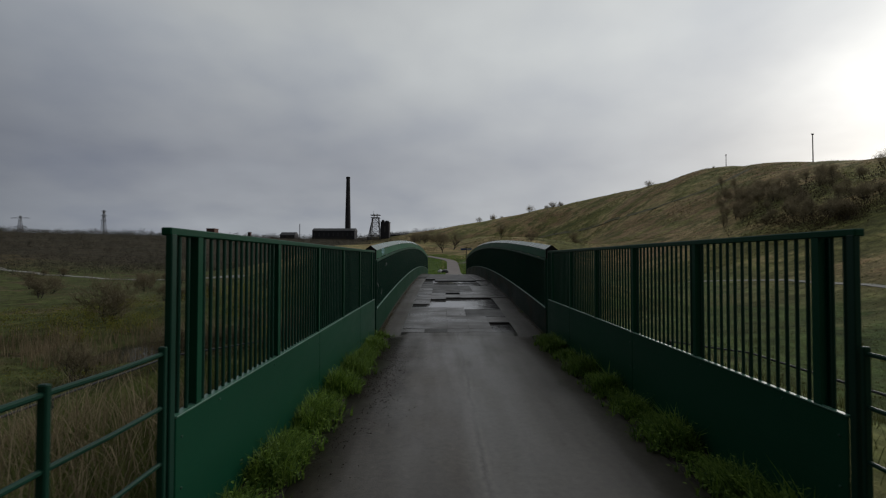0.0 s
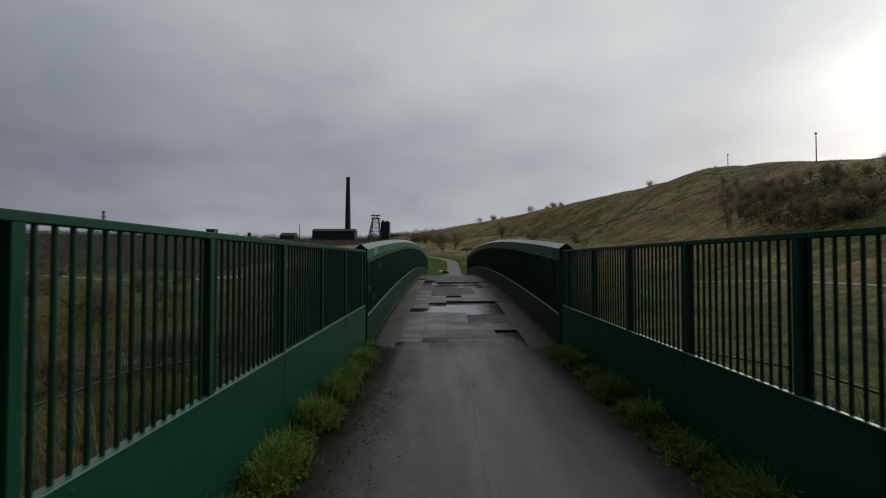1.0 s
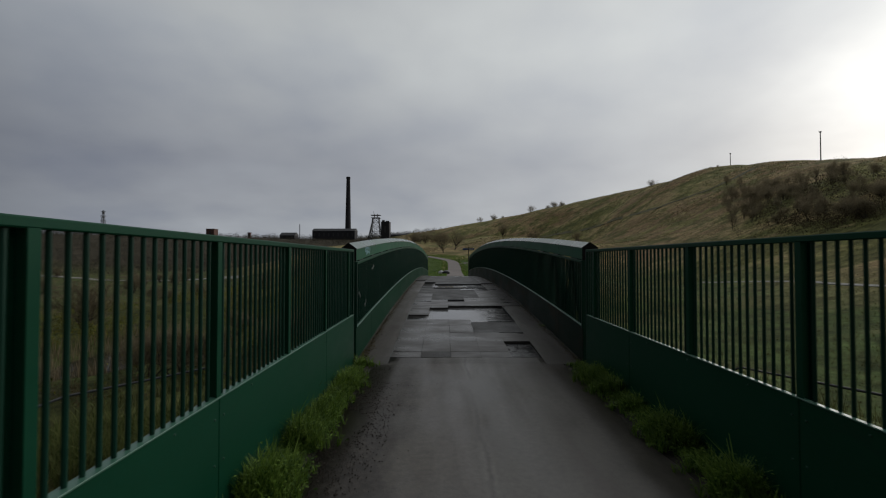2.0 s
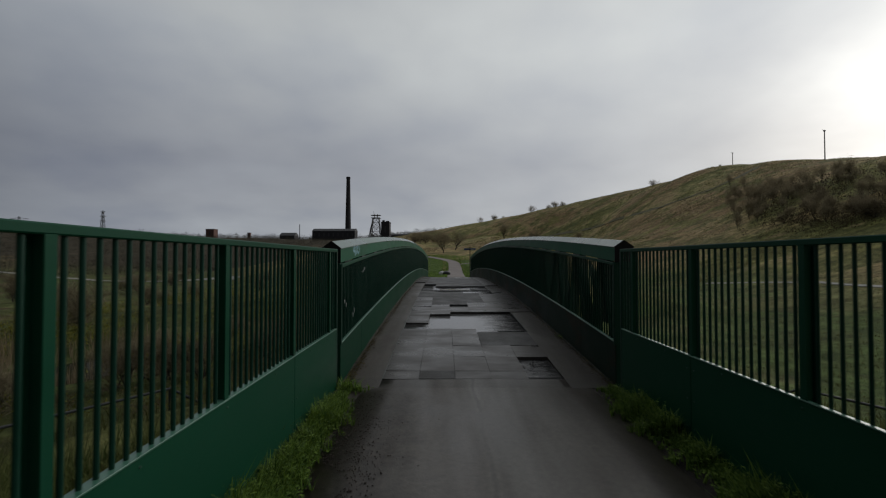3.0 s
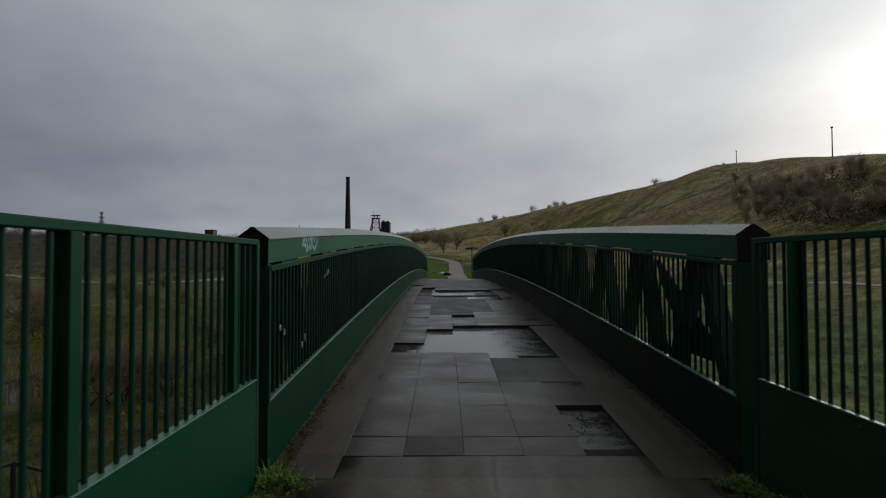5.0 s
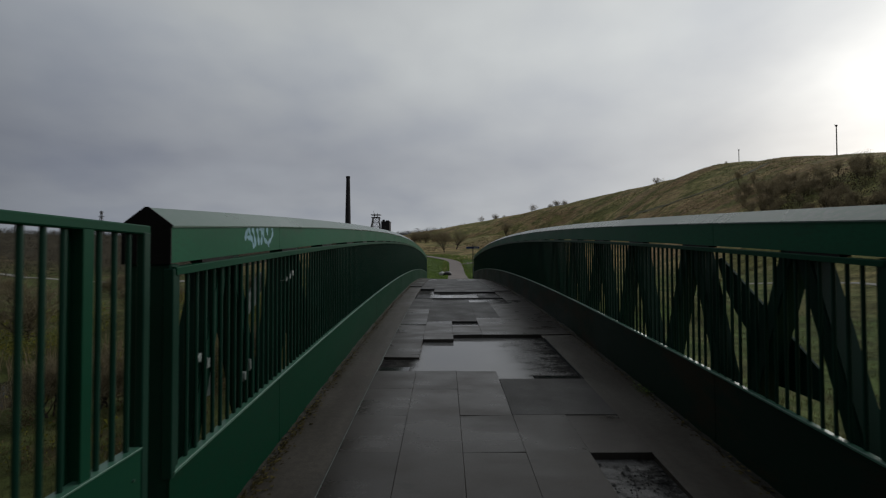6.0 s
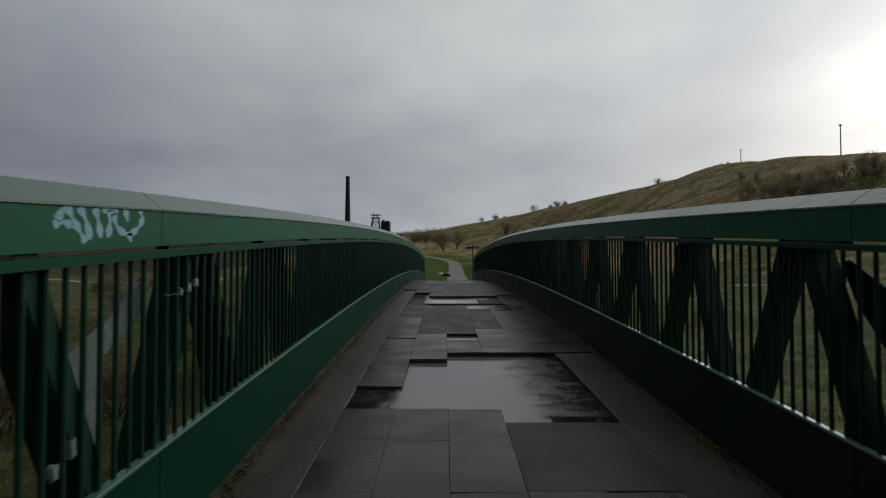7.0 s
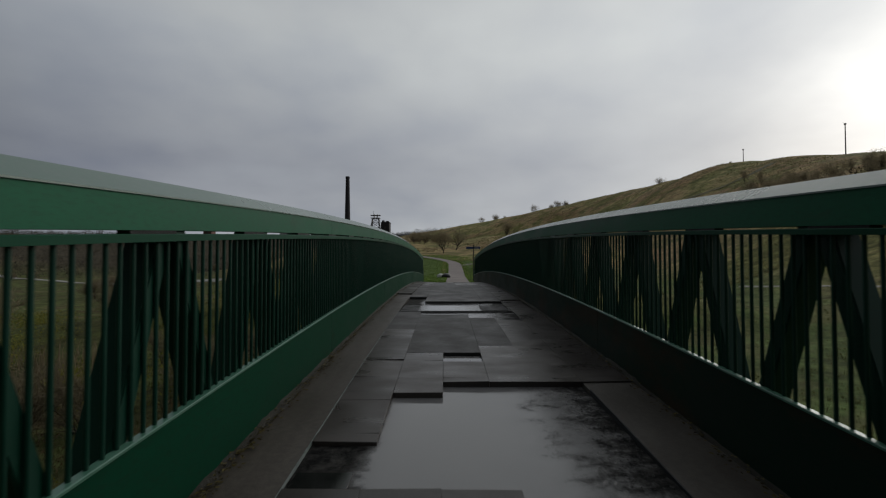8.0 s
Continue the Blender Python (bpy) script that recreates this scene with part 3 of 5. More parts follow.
def build_paths():
    # the approach: tarmac, slightly cambered, with buried sides
    ys = [-14 + 0.35 * k for k in range(66)]
    xs = [-1.62, -1.2, -0.6, 0, 0.6, 1.2, 1.6]
    verts, faces = [], []
    ys = [y for y in ys if y < Y0 - 0.05] + [Y0 - 0.04, Y0 - 0.02, Y0 + 0.16, 9.04]
    for y in ys:
        for x in xs:
            x = max(min(x, 1.32), -1.39) if y > Y0 - 0.03 else x
            edge = 0 if y > Y0 - 0.03 else 0.06 * noise.noise((x, y * 1.1, 2.0)) if abs(x) > 1.5 else 0
            verts.append((x + edge, y, deck_z(y) - 0.012 * (x / 1.6) ** 2 + 0.006 * noise.noise((x * 1.4, y * 0.7, 7.0))))
        out = 1.7 if y < Y0 - 0.03 else 1.3
        verts += [(out, y, PATH_Z - 0.4), (-out, y, PATH_Z - 0.4)]
    k = len(xs) + 2
    for r in range(len(ys) - 1):
        for j in range(k):
            a, b = r * k + j, r * k + (j + 1) % k
            faces.append((a, b, b + k, a + k))
    ob = part("path", raw("path", verts, faces, ASPHALT), ASPHALT, smooth=True)
    tagged(ob, "damp dark tarmac footpath with muddy stains", "path", kind="structure")
    ribbon("path_far", [(path_centre(y), y) for y in (43.4, 50, 58, 64, 70, 76, 80, 84, 88, 92, 97, 102, 108, 116, 126)], 1.95, GRAVEL, 0.03, "pale grey-pink gravel footpath bending beyond the bridge", "path")
    ribbon("path_branch", [(1.2, 75), (4, 79.5), (9, 82), (20, 83)], 1.5, GRAVEL, 0.03, "narrow gravel side path", "path")
    ribbon("track_valley", [(-172, 163), (-146, 145), (-118, 134), (-97, 125), (-80, 117), (-63, 110), (-45, 98)], 2.0, TRACK, 0.14, "pale farm track across the valley pasture", "track", step=3, edge=0.3, drape=True)
    ribbon("track_slope", [(36, 64), (37, 54), (37.2, 47), (36.3, 40), (35, 32)], 0.45, TRACK, 0.05, "pale track along the foot of the grassy hill", "track", step=3, edge=0.25, drape=True)
    ribbon("track_hill", [(60, 300), (66, 280), (71, 262), (76, 236), (81, 214), (86.7, 179), (95.6, 162), (105, 160), (114, 164)], 2.4, RUT, 0.05, "worn brown track climbing the grassy hillside", "track", step=3, edge=1.4, sink=0.2, drape=True)


build_paths()


# ---- approach fences ----
PITCH = 0.0985                 # spacing of the bridge's upright bars
FENCE_TO = 8.53


def approach_fence(s, label):
    """A green parapet along the approach; s is -1 or 1 for its side."""
    FENCE_FROM = 1.06 if s < 0 else 1.09
    POSTS = [1.34 + 1.3655 * k for k in range(6)]
    f = thing("approach_fence", (s * WALL, FENCE_FROM, PATH_Z), label, "fence", "approach fences")
    base = Vector((s * WALL, FENCE_FROM, PATH_Z))

    def put(name, me, label=""):
        ob = part(name, me, GREEN, f, label)
        ob.matrix_basis = Matrix.Translation(-base)
        return ob

    def xs(a, b):
        return (s * a, s * b) if s > 0 else (s * b, s * a)

    x0, x1 = xs(1.955, 2.015)
    put("top_rail", mesh_from(box((x0, FENCE_FROM - 0.03, 1.60), (x1, FENCE_TO + 0.03, 1.645), 0.006), "top_rail", GREEN))
    x0, x1 = xs(1.944, 1.982 if s > 0 else 2.012)
    put("bottom_rail", mesh_from(box((x0, FENCE_FROM + 0.03, 0.545), (x1, FENCE_TO - 0.03, 0.556), 0.003), "bottom_rail", EDGE_GLINT), "wet ledge on the plate's top edge, gleam in its pale colour")
    # kick plates between every second post
    cuts = [FENCE_FROM + 0.027, POSTS[2], POSTS[4], FENCE_TO - 0.027]
    for a, b in zip(cuts, cuts[1:]):
        x0, x1 = xs(1.95, 1.962)
        plate = put("kick_plate", mesh_from(box((x0, a + 0.003, -0.42), (x1, b - 0.003, 0.545), 0.004), "kick_plate", GREEN))
        bolts = [(y, z) for y in (a + 0.06, b - 0.06) for z in (-0.15, 0.12, 0.42)] + [(y, 0.5) for y in (a + 0.5, (a + b) / 2, b - 0.5)]
        for y, z in bolts:
            bm = bmesh.new()
            bmesh.ops.create_cone(bm, cap_ends=True, segments=6, radius1=0.009, radius2=0.006, depth=0.008)
            bmesh.ops.transform(bm, verts=bm.verts, matrix=pose(s * 1.947, y, z, 0, -90 * s, 0))
            part("bolt", bm, LEDGE, plate)
    for y in POSTS:
        half = [(1.955, -0.027), (1.966, -0.027), (1.966, -0.004), (2.024, -0.004), (2.024, -0.027), (2.034, -0.027)]
        outline = half + [(x, -dy) for x, dy in reversed(half)]
        put("post", prism("post", [(s * x, y + dy) for x, dy in outline], -0.5, 1.602, GREEN))
    for y in (FENCE_FROM, FENCE_TO):
        x0, x1 = xs(1.952, 1.992)
        put("end_post", mesh_from(box((x0, y - 0.025, -0.5), (x1, y + 0.025, 1.61), 0.005), "end_post", GREEN_BAR))
    bar = tube("bar", [(0, 0, 0.53), (0, 0, 1.602)], [0.0125, 0.0125], GREEN_BAR, 8)
    ys = []
    for a, b in zip([POSTS[0] - 1.3655] + POSTS, POSTS + [POSTS[-1] + 1.3655]):
        ys += [a + (b - a) * k / 15 for k in range(1, 15)]
    for y in ys:
        if FENCE_FROM + 0.06 < y < FENCE_TO - 0.06:
            ob = put("bar", bar)
            ob.matrix_basis = Matrix.Translation(Vector((s * 1.985, y, 0)) - base)
    return f


approach_fence(-1, "tall green steel parapet with a lit solid kick plate")
approach_fence(1, "tall green steel parapet, its path face in shade")


def post_and_rail(name, pts, heights, post_h, label, group, radius=0.016, post_r=0.03, colour=None):
    """An old tubular fence: posts at pts (x, y, z of the foot), rails at heights above the feet."""
    colour = colour or GREEN_BAR
    f = thing(name, pts[0], label, "fence", group)
    base = Vector(pts[0])
    for p in pts:
        bm = box((-post_r, -post_r * 0.7, -0.4), (post_r, post_r * 0.7, post_h), 0.006)
        ob = part("post", bm, colour, f)
        ob.matrix_basis = Matrix.Translation(Vector(p) - base)
    for h in heights:
        for a, b in zip(pts, pts[1:]):
            a, b = Vector(a) - base, Vector(b) - base
            part("rail", tube("rail", [a + Vector((0, 0, h)), (a + b) / 2 + Vector((0, 0, h - 0.006)), b + Vector((0, 0, h))], [radius] * 3, colour, 8), colour, f)
    return f


for s in (-1, 1):
    post_and_rail("tube_fence", [(s * 1.975, 1.00 if s < 0 else 1.03, PATH_Z), (s * 1.975, 0.265, PATH_Z), (s * 1.975, -1.9, PATH_Z), (s * 1.975, -3.8, PATH_Z), (s * 1.975, -5.7, PATH_Z)],
                  (0.325, 0.63, 0.937, 1.235), 1.275, "low dark green four-rail tube fence joining the parapet", "tube fences", 0.0135, 0.021)
    pts = [(-6.2, 2), (-6.1, 5), (-5.9, 7.5), (-4.9, 9.6), (-4.2, 10.8)] if s < 0 else [(5.3, 1.2), (5.3, 4), (5.3, 6.8), (5.25, 9.6), (4.3, 10.8)]
    post_and_rail("field_fence", [(x, y, ground_z(x, y)) for x, y in pts], (0.50,), 0.52, "low weathered single-rail fence on the embankment", "field fences", 0.02, 0.022, LATTICE)


# ---- the bridge ----
def span(a, b, step):
    k = max(int(round((b - a) / step)), 1)
    return [a + (b - a) * j / k for j in range(k + 1)]


def leaning_box(name, a, b, w, d, material):
    """A box member between two points of the truss plane: w across it, d along the bridge."""
    a, b = Vector(a), Vector(b)
    way = (b - a).normalized()
    side = Vector((1, 0, 0))
    flat = way.cross(side).normalized()
    verts = []
    for p in (a, b):
        for u, v in ((-1, -1), (1, -1), (1, 1), (-1, 1)):
            verts.append(tuple(p + side * u * w / 2 + flat * v * d / 2))
    faces = [(0, 3, 2, 1), (4, 5, 6, 7), (0, 1, 5, 4), (1, 2, 6, 5), (2, 3, 7, 6), (3, 0, 4, 7)]
    me = raw(name, verts, faces, material)
    bm = bmesh.new()
    bm.from_mesh(me)
    bmesh.ops.recalc_face_normals(bm, faces=bm.faces)
    bmesh.ops.bevel(bm, geom=bm.edges[:], offset=0.008, segments=2, affect="EDGES")
    bm.to_mesh(me)
    bm.free()
    return me


def side_plate(name, rim, x0, x1, material):
    """A plate standing in the truss plane, cut to a rim of (y, z) points."""
    n = len(rim)
    verts = [(x, y, z) for x in (x0, x1) for y, z in rim]
    faces = [tuple(range(n)), tuple(reversed(range(n, 2 * n)))] + [(k, k + n, (k + 1) % n + n, (k + 1) % n) for k in range(n)]
    me = raw(name, verts, faces, material)
    bm = bmesh.new()
    bm.from_mesh(me)
    bmesh.ops.recalc_face_normals(bm, faces=bm.faces)
    bmesh.ops.bevel(bm, geom=bm.edges[:], offset=0.004, segments=1, affect="EDGES")
    bm.to_mesh(me)
    bm.free()
    return me


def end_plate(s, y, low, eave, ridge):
    """The flat gable that closes a chord's end, following box and cap."""
    rim = [(1.95, low), (2.22, low), (2.22, eave), (2.23, eave + 0.012), (2.095, ridge + 0.004), (2.075, ridge + 0.004), (1.94, eave + 0.012), (1.95, eave)]
    n = len(rim)
    verts = [(s * x, y + dy, z) for dy in (0, 0.008) for x, z in rim]
    faces = [tuple(range(n)), tuple(reversed(range(n, 2 * n)))] + [(k, k + n, (k + 1) % n + n, (k + 1) % n) for k in range(n)]
    # black puts the shade of the chord's near end into the colour
    me = raw("end_plate", verts, faces, TAR_AND_SHADE)
    bm = bmesh.new()
    bm.from_mesh(me)
    bmesh.ops.recalc_face_normals(bm, faces=bm.faces)
    bm.to_mesh(me)
    bm.free()
    return me


def bridge_side(s, label):
    """One arched truss girder with its cap, hand rail, bars and kick plate."""
    g = thing("bridge_girder", (s * 2.08, Y0, PATH_Z), label, "bridge girder", "bridge girders")
    base = Vector((s * 2.08, Y0, PATH_Z))

    def put(name, me, label="", smooth=False, parent=None, place=None):
        ob = part(name, me, GREEN, parent or g, label, smooth)
        if parent is None:
            ob.matrix_basis = Matrix.Translation((place or Vector()) - base)
        return ob

    def prof(pts):
        return [(s * x, z) for x, z in pts]

    ys = span(Y0 + 0.02, Y1 - 0.02, 0.7)
    # heights over the arch line: hand rail, chord, cap ridge, ledge
    r0, r1, c0, c1, ridge, ledge = (1.386, 1.431, 1.452, 1.648, 1.757, 0.322) if s < 0 else (1.420, 1.457, 1.473, 1.670, 1.770, 0.345)
    # top chord: plated box with a pitched cap, in lengths with thin joints
    cuts = [Y0, 10.31, 15.9, 21.6, 27.3, 33, 38.7, Y1]
    for a, b in zip(cuts, cuts[1:]):
        yy = span(a + 0.003, b - 0.003, 0.5)
        put("top_chord", sweep("top_chord", prof([(1.955, c0), (2.215, c0), (2.215, c1 + 0.002), (1.955, c1 + 0.002)]), yy, arch, GREEN_CHORD))
        put("cap", sweep("cap", prof([(1.945, c1), (2.225, c1), (2.225, c1 + 0.01), (2.095, ridge), (2.075, ridge), (1.945, c1 + 0.01)]), yy, arch, GREEN_CAP_SHEEN), "wet pitched steel cap, sky sheen in its pale colour")
    lip = 1.988 if s < 0 else 1.974
    put("hand_rail", sweep("hand_rail", prof([(1.93, r0), (1.99, r0), (1.99, r1 - 0.005), (1.984, r1), (1.936, r1), (1.93, r1 - 0.005)]), ys, arch, GREEN))
    put("bottom_rail", sweep("bottom_rail", prof([(1.932, ledge - 0.018), (lip, ledge - 0.018), (lip, ledge), (1.938, ledge), (1.932, ledge - 0.005)]), ys, arch, EDGE_GLINT), "wet ledge along the kick plate, gleam in its pale colour")
    for a, b in zip(cuts, cuts[1:]):
        put("kick_plate", sweep("kick_plate", prof([(1.948, -0.34), (1.96, -0.34), (1.96, ledge - 0.005), (1.948, ledge - 0.005)]), span(a + 0.004, b - 0.004, 0.5), arch, GREEN_WORN if s < 0 else GREEN_GRIMY_SHADED))
    put("bottom_chord", sweep("bottom_chord", prof([(1.965, -0.45), (2.195, -0.45), (2.195, -0.18), (1.965, -0.18)]), ys, arch, GREEN))
    # end posts
    for y in (Y0 + 0.04, Y1 - 0.04):
        x0, x1 = sorted((s * 1.958, s * 2.205))
        put("end_post", mesh_from(box((x0, y - 0.03, -0.5), (x1, y + 0.05, c0 - 0.002), 0.01), "end_post", GREEN_BAR))
        put("end_plate", end_plate(s, y - 0.046 if y < MID else y + 0.038, c0 - 0.004, c1, ridge), "gable plate closing the chord, shade in its black colour")
    x0, x1 = sorted((s * 1.935, s * 1.99))
    put("rail_stop", mesh_from(box((x0, Y0 - 0.005, 0.29), (x1, Y0 + 0.035, r1 - 0.008), 0.004), "rail_stop", GREEN_BAR))
    # warren truss behind the bars
    step, first = 1.34, 12.14
    tops = [first + step * k for k in range(-2, 24)]
    for k, t in enumerate(tops):
        if t > Y1 - 0.5 or t < Y0 + 0.3:
            continue
        for foot in (t - step / 2, t + step / 2):
            if Y0 + 0.05 < foot < Y1 - 0.05:
                a = (s * 2.085, foot + (0.05 if foot < t else -0.05), -0.2 + arch(foot))
                b = (s * 2.085, t + (-0.06 if foot < t else 0.06), c0 + 0.015 + arch(t))
                put("diagonal", leaning_box("diagonal", a, b, 0.20 if s < 0 else 0.16, 0.12, GREEN_BAR))
        # spacers between chord and hand rail
        put("spacer", sweep("spacer", prof([(1.957, r1 - 0.001), (2.03, r1 - 0.001), (2.03, c0 + 0.001), (1.957, c0 + 0.001)]), span(t - 0.42, t - 0.02, 0.2), arch, TAR_AND_SHADE))
    # end bay: broken plate outside the diagonals, coloured pale as lit, dark as shaded
    if s < 0:
        rise = arch(10.2)
        rim = [(9.94, 0.40), (9.94, 0.88), (10.08, 0.96), (10.20, 1.02), (10.31, 1.10), (10.44, 1.21), (10.52, 1.25), (10.53, 1.10), (10.42, 0.96), (10.31, 0.92), (10.22, 0.86), (10.19, 0.62), (10.19, 0.40)]
        put("gusset_plate", side_plate("gusset_plate", [(y, z + rise) for y, z in rim], -2.225, -2.20, FIN), "weathered steel plate with a torn lower end, lit pale in its colour")
        # two smaller pale plates nearer the bridge end
        for rim in ([(9.53, 0.42), (9.52, 0.70), (9.54, 0.82), (9.64, 0.84), (9.65, 0.55), (9.62, 0.40)], [(9.07, 0.84), (9.08, 0.97), (9.16, 1.00), (9.19, 0.93), (9.17, 0.82)]):
            put("gusset_scrap", side_plate("gusset_scrap", [(y, z + arch(y)) for y, z in rim], -2.222, -2.203, FIN), "small pale plate outside the diagonals")
    else:
        rim = [(9.50, 0.68), (9.96, 1.02), (10.60, 1.48), (10.66, 1.46), (10.57, 1.23), (10.40, 0.98), (10.26, 0.85), (10.25, 0.45), (9.50, 0.45)]
        put("gusset_plate", side_plate("gusset_plate", rim, 2.20, 2.225, GREEN_BAR), "raking steel plate, shade in its dark colour")
    bar = tube("bar", [(0, 0, ledge - 0.02), (0, 0, r0 + 0.002)], [0.0125, 0.0125], GREEN_BAR, 8)
    y = Y0 + 0.09
    while y < Y1 - 0.06:
        put("bar", bar, place=Vector((s * 1.972, y, arch(y))))
        y += PITCH
    return g


left_girder = bridge_side(-1, "arched green truss girder with a spray-paint tag on its chord")
bridge_side(1, "arched green truss girder, dark against the light")


def spray_tag():
    """Loose spray strokes on the chord's path face: slanted lines and a loop."""
    strokes = [
        [(0.00, 0.50), (0.09, 0.57), (0.18, 0.46)],
        [(0.03, 0.62), (0.11, 0.97), (0.17, 0.70), (0.24, 0.36), (0.31, 0.04)],
        [(0.24, 1.00), (0.31, 0.60), (0.36, 0.10)],
        [(0.40, 0.98), (0.44, 0.60), (0.47, 0.14)],
        [(0.57, 0.95), (0.57, 0.55), (0.55, 0.14)],
        [(0.48, 0.97), (0.60, 0.96), (0.66, 0.88)],
        [(0.61, 0.86), (0.66, 0.46), (0.79, 0.24), (0.92, 0.40), (0.99, 0.72), (0.96, 1.00)],
        [(0.76, 1.00), (0.79, 0.62)],
        [(0.81, 0.26), (0.84, 0.00)],
    ]
    verts, faces = [], []
    for st in strokes:
        fine = []
        for k in range(len(st) - 1):
            p0, p1, p2, p3 = st[max(k - 1, 0)], st[k], st[k + 1], st[min(k + 2, len(st) - 1)]
            for j in range(6):
                t = j / 6
                fine.append(tuple(0.5 * (2 * b + (c - a) * t + (2 * a - 5 * b + 4 * c - d) * t * t + (3 * b - a - 3 * c + d) * t ** 3) for a, b, c, d in zip(p0, p1, p2, p3)))
        fine.append(st[-1])
        first = len(verts)
        for k, (u, v) in enumerate(fine):
            a, b = fine[max(k - 1, 0)], fine[min(k + 1, len(fine) - 1)]
            d = Vector(((b[0] - a[0]) * 0.54, (b[1] - a[1]) * 0.17, 0))
            d.normalize()
            w = 0.0175 * (0.8 + 0.4 * math.sin(k * 0.9))
            for o in (-w, w):
                y = 9.61 + 0.54 * u - d.y * o
                z = 1.482 + 0.165 * v + d.x * o + arch(y)
                verts.append((-1.9535, y, min(z, 1.646 + arch(y))))
        for k in range(len(fine) - 1):
            a = first + 2 * k
            faces.append((a, a + 1, a + 3, a + 2))
    ob = part("spray_tag", raw("spray_tag", verts, faces, SPRAY), SPRAY, left_girder, "pale blue sprayed scribble")
    ob.matrix_basis = left_girder.matrix_basis.inverted()


spray_tag()


def tape_scraps():
    """Scraps of pale tape and paint left on the bars."""
    rnd = random.Random(9)
    for y, z, h, w in ((10.52, 1.272, 0.035, 0.014), (10.60, 1.285, 0.05, 0.02), (10.68, 1.315, 0.045, 0.016), (9.03, 0.845, 0.045, 0.022), (9.13, 0.79, 0.055, 0.02), (9.65, 0.57, 0.06, 0.014), (9.74, 0.62, 0.08, 0.012)):
        bm = box((-1.988, y - w, z), (-1.957, y + w, z + h), 0.005)
        for v in bm.verts:
            v.co += Vector((0, rnd.uniform(-0.006, 0.006), rnd.uniform(-0.012, 0.012)))
        ob = part("tape_scrap", bm, FIN, left_girder)
        ob.matrix_basis = left_girder.matrix_basis.inverted()
    pts = [(-1.955, 10.34 + 0.015 * k, 1.278 + 0.003 * math.sin(k * 1.3)) for k in range(12)]
    ob = part("loose_string", tube("loose_string", pts, [0.0015] * 12, FIN, 6), FIN, left_girder, "pale loose string along the bars")
    ob.matrix_basis = left_girder.matrix_basis.inverted()


tape_scraps()

# ---- deck ----
COLS = [-1.395, -0.855, -0.31, 0.236, 0.788, 1.325]
HOLES = {0: [(12.41, 13.10), (20.06, 23.35)], 1: [(12.41, 14.25), (19.5, 22.05)], 2: [(12.41, 14.62), (15.48, 15.87), (19.5, 22.05)],
         3: [(12.075, 14.62), (19.02, 22.05)], 4: [(9.045, 10.175), (12.075, 14.62), (18.73, 22.1)]}
PATCHES = [(1, 2, 9.045, 9.415), (3, 5, 10.955, 12.075), (1, 3, 15.95, 19.5), (3, 4, 16.4, 19.02), (0, 1, 17.75, 20.06), (1, 4, 22.05, 30.2), (0, 1, 23.35, 30.2), (4, 5, 22.1, 30.2), (1, 3, 30.2, 35.2)]

SCREEDS = [(3, 5, 14.62, 16.4), (4, 5, 16.4, 18.73)]


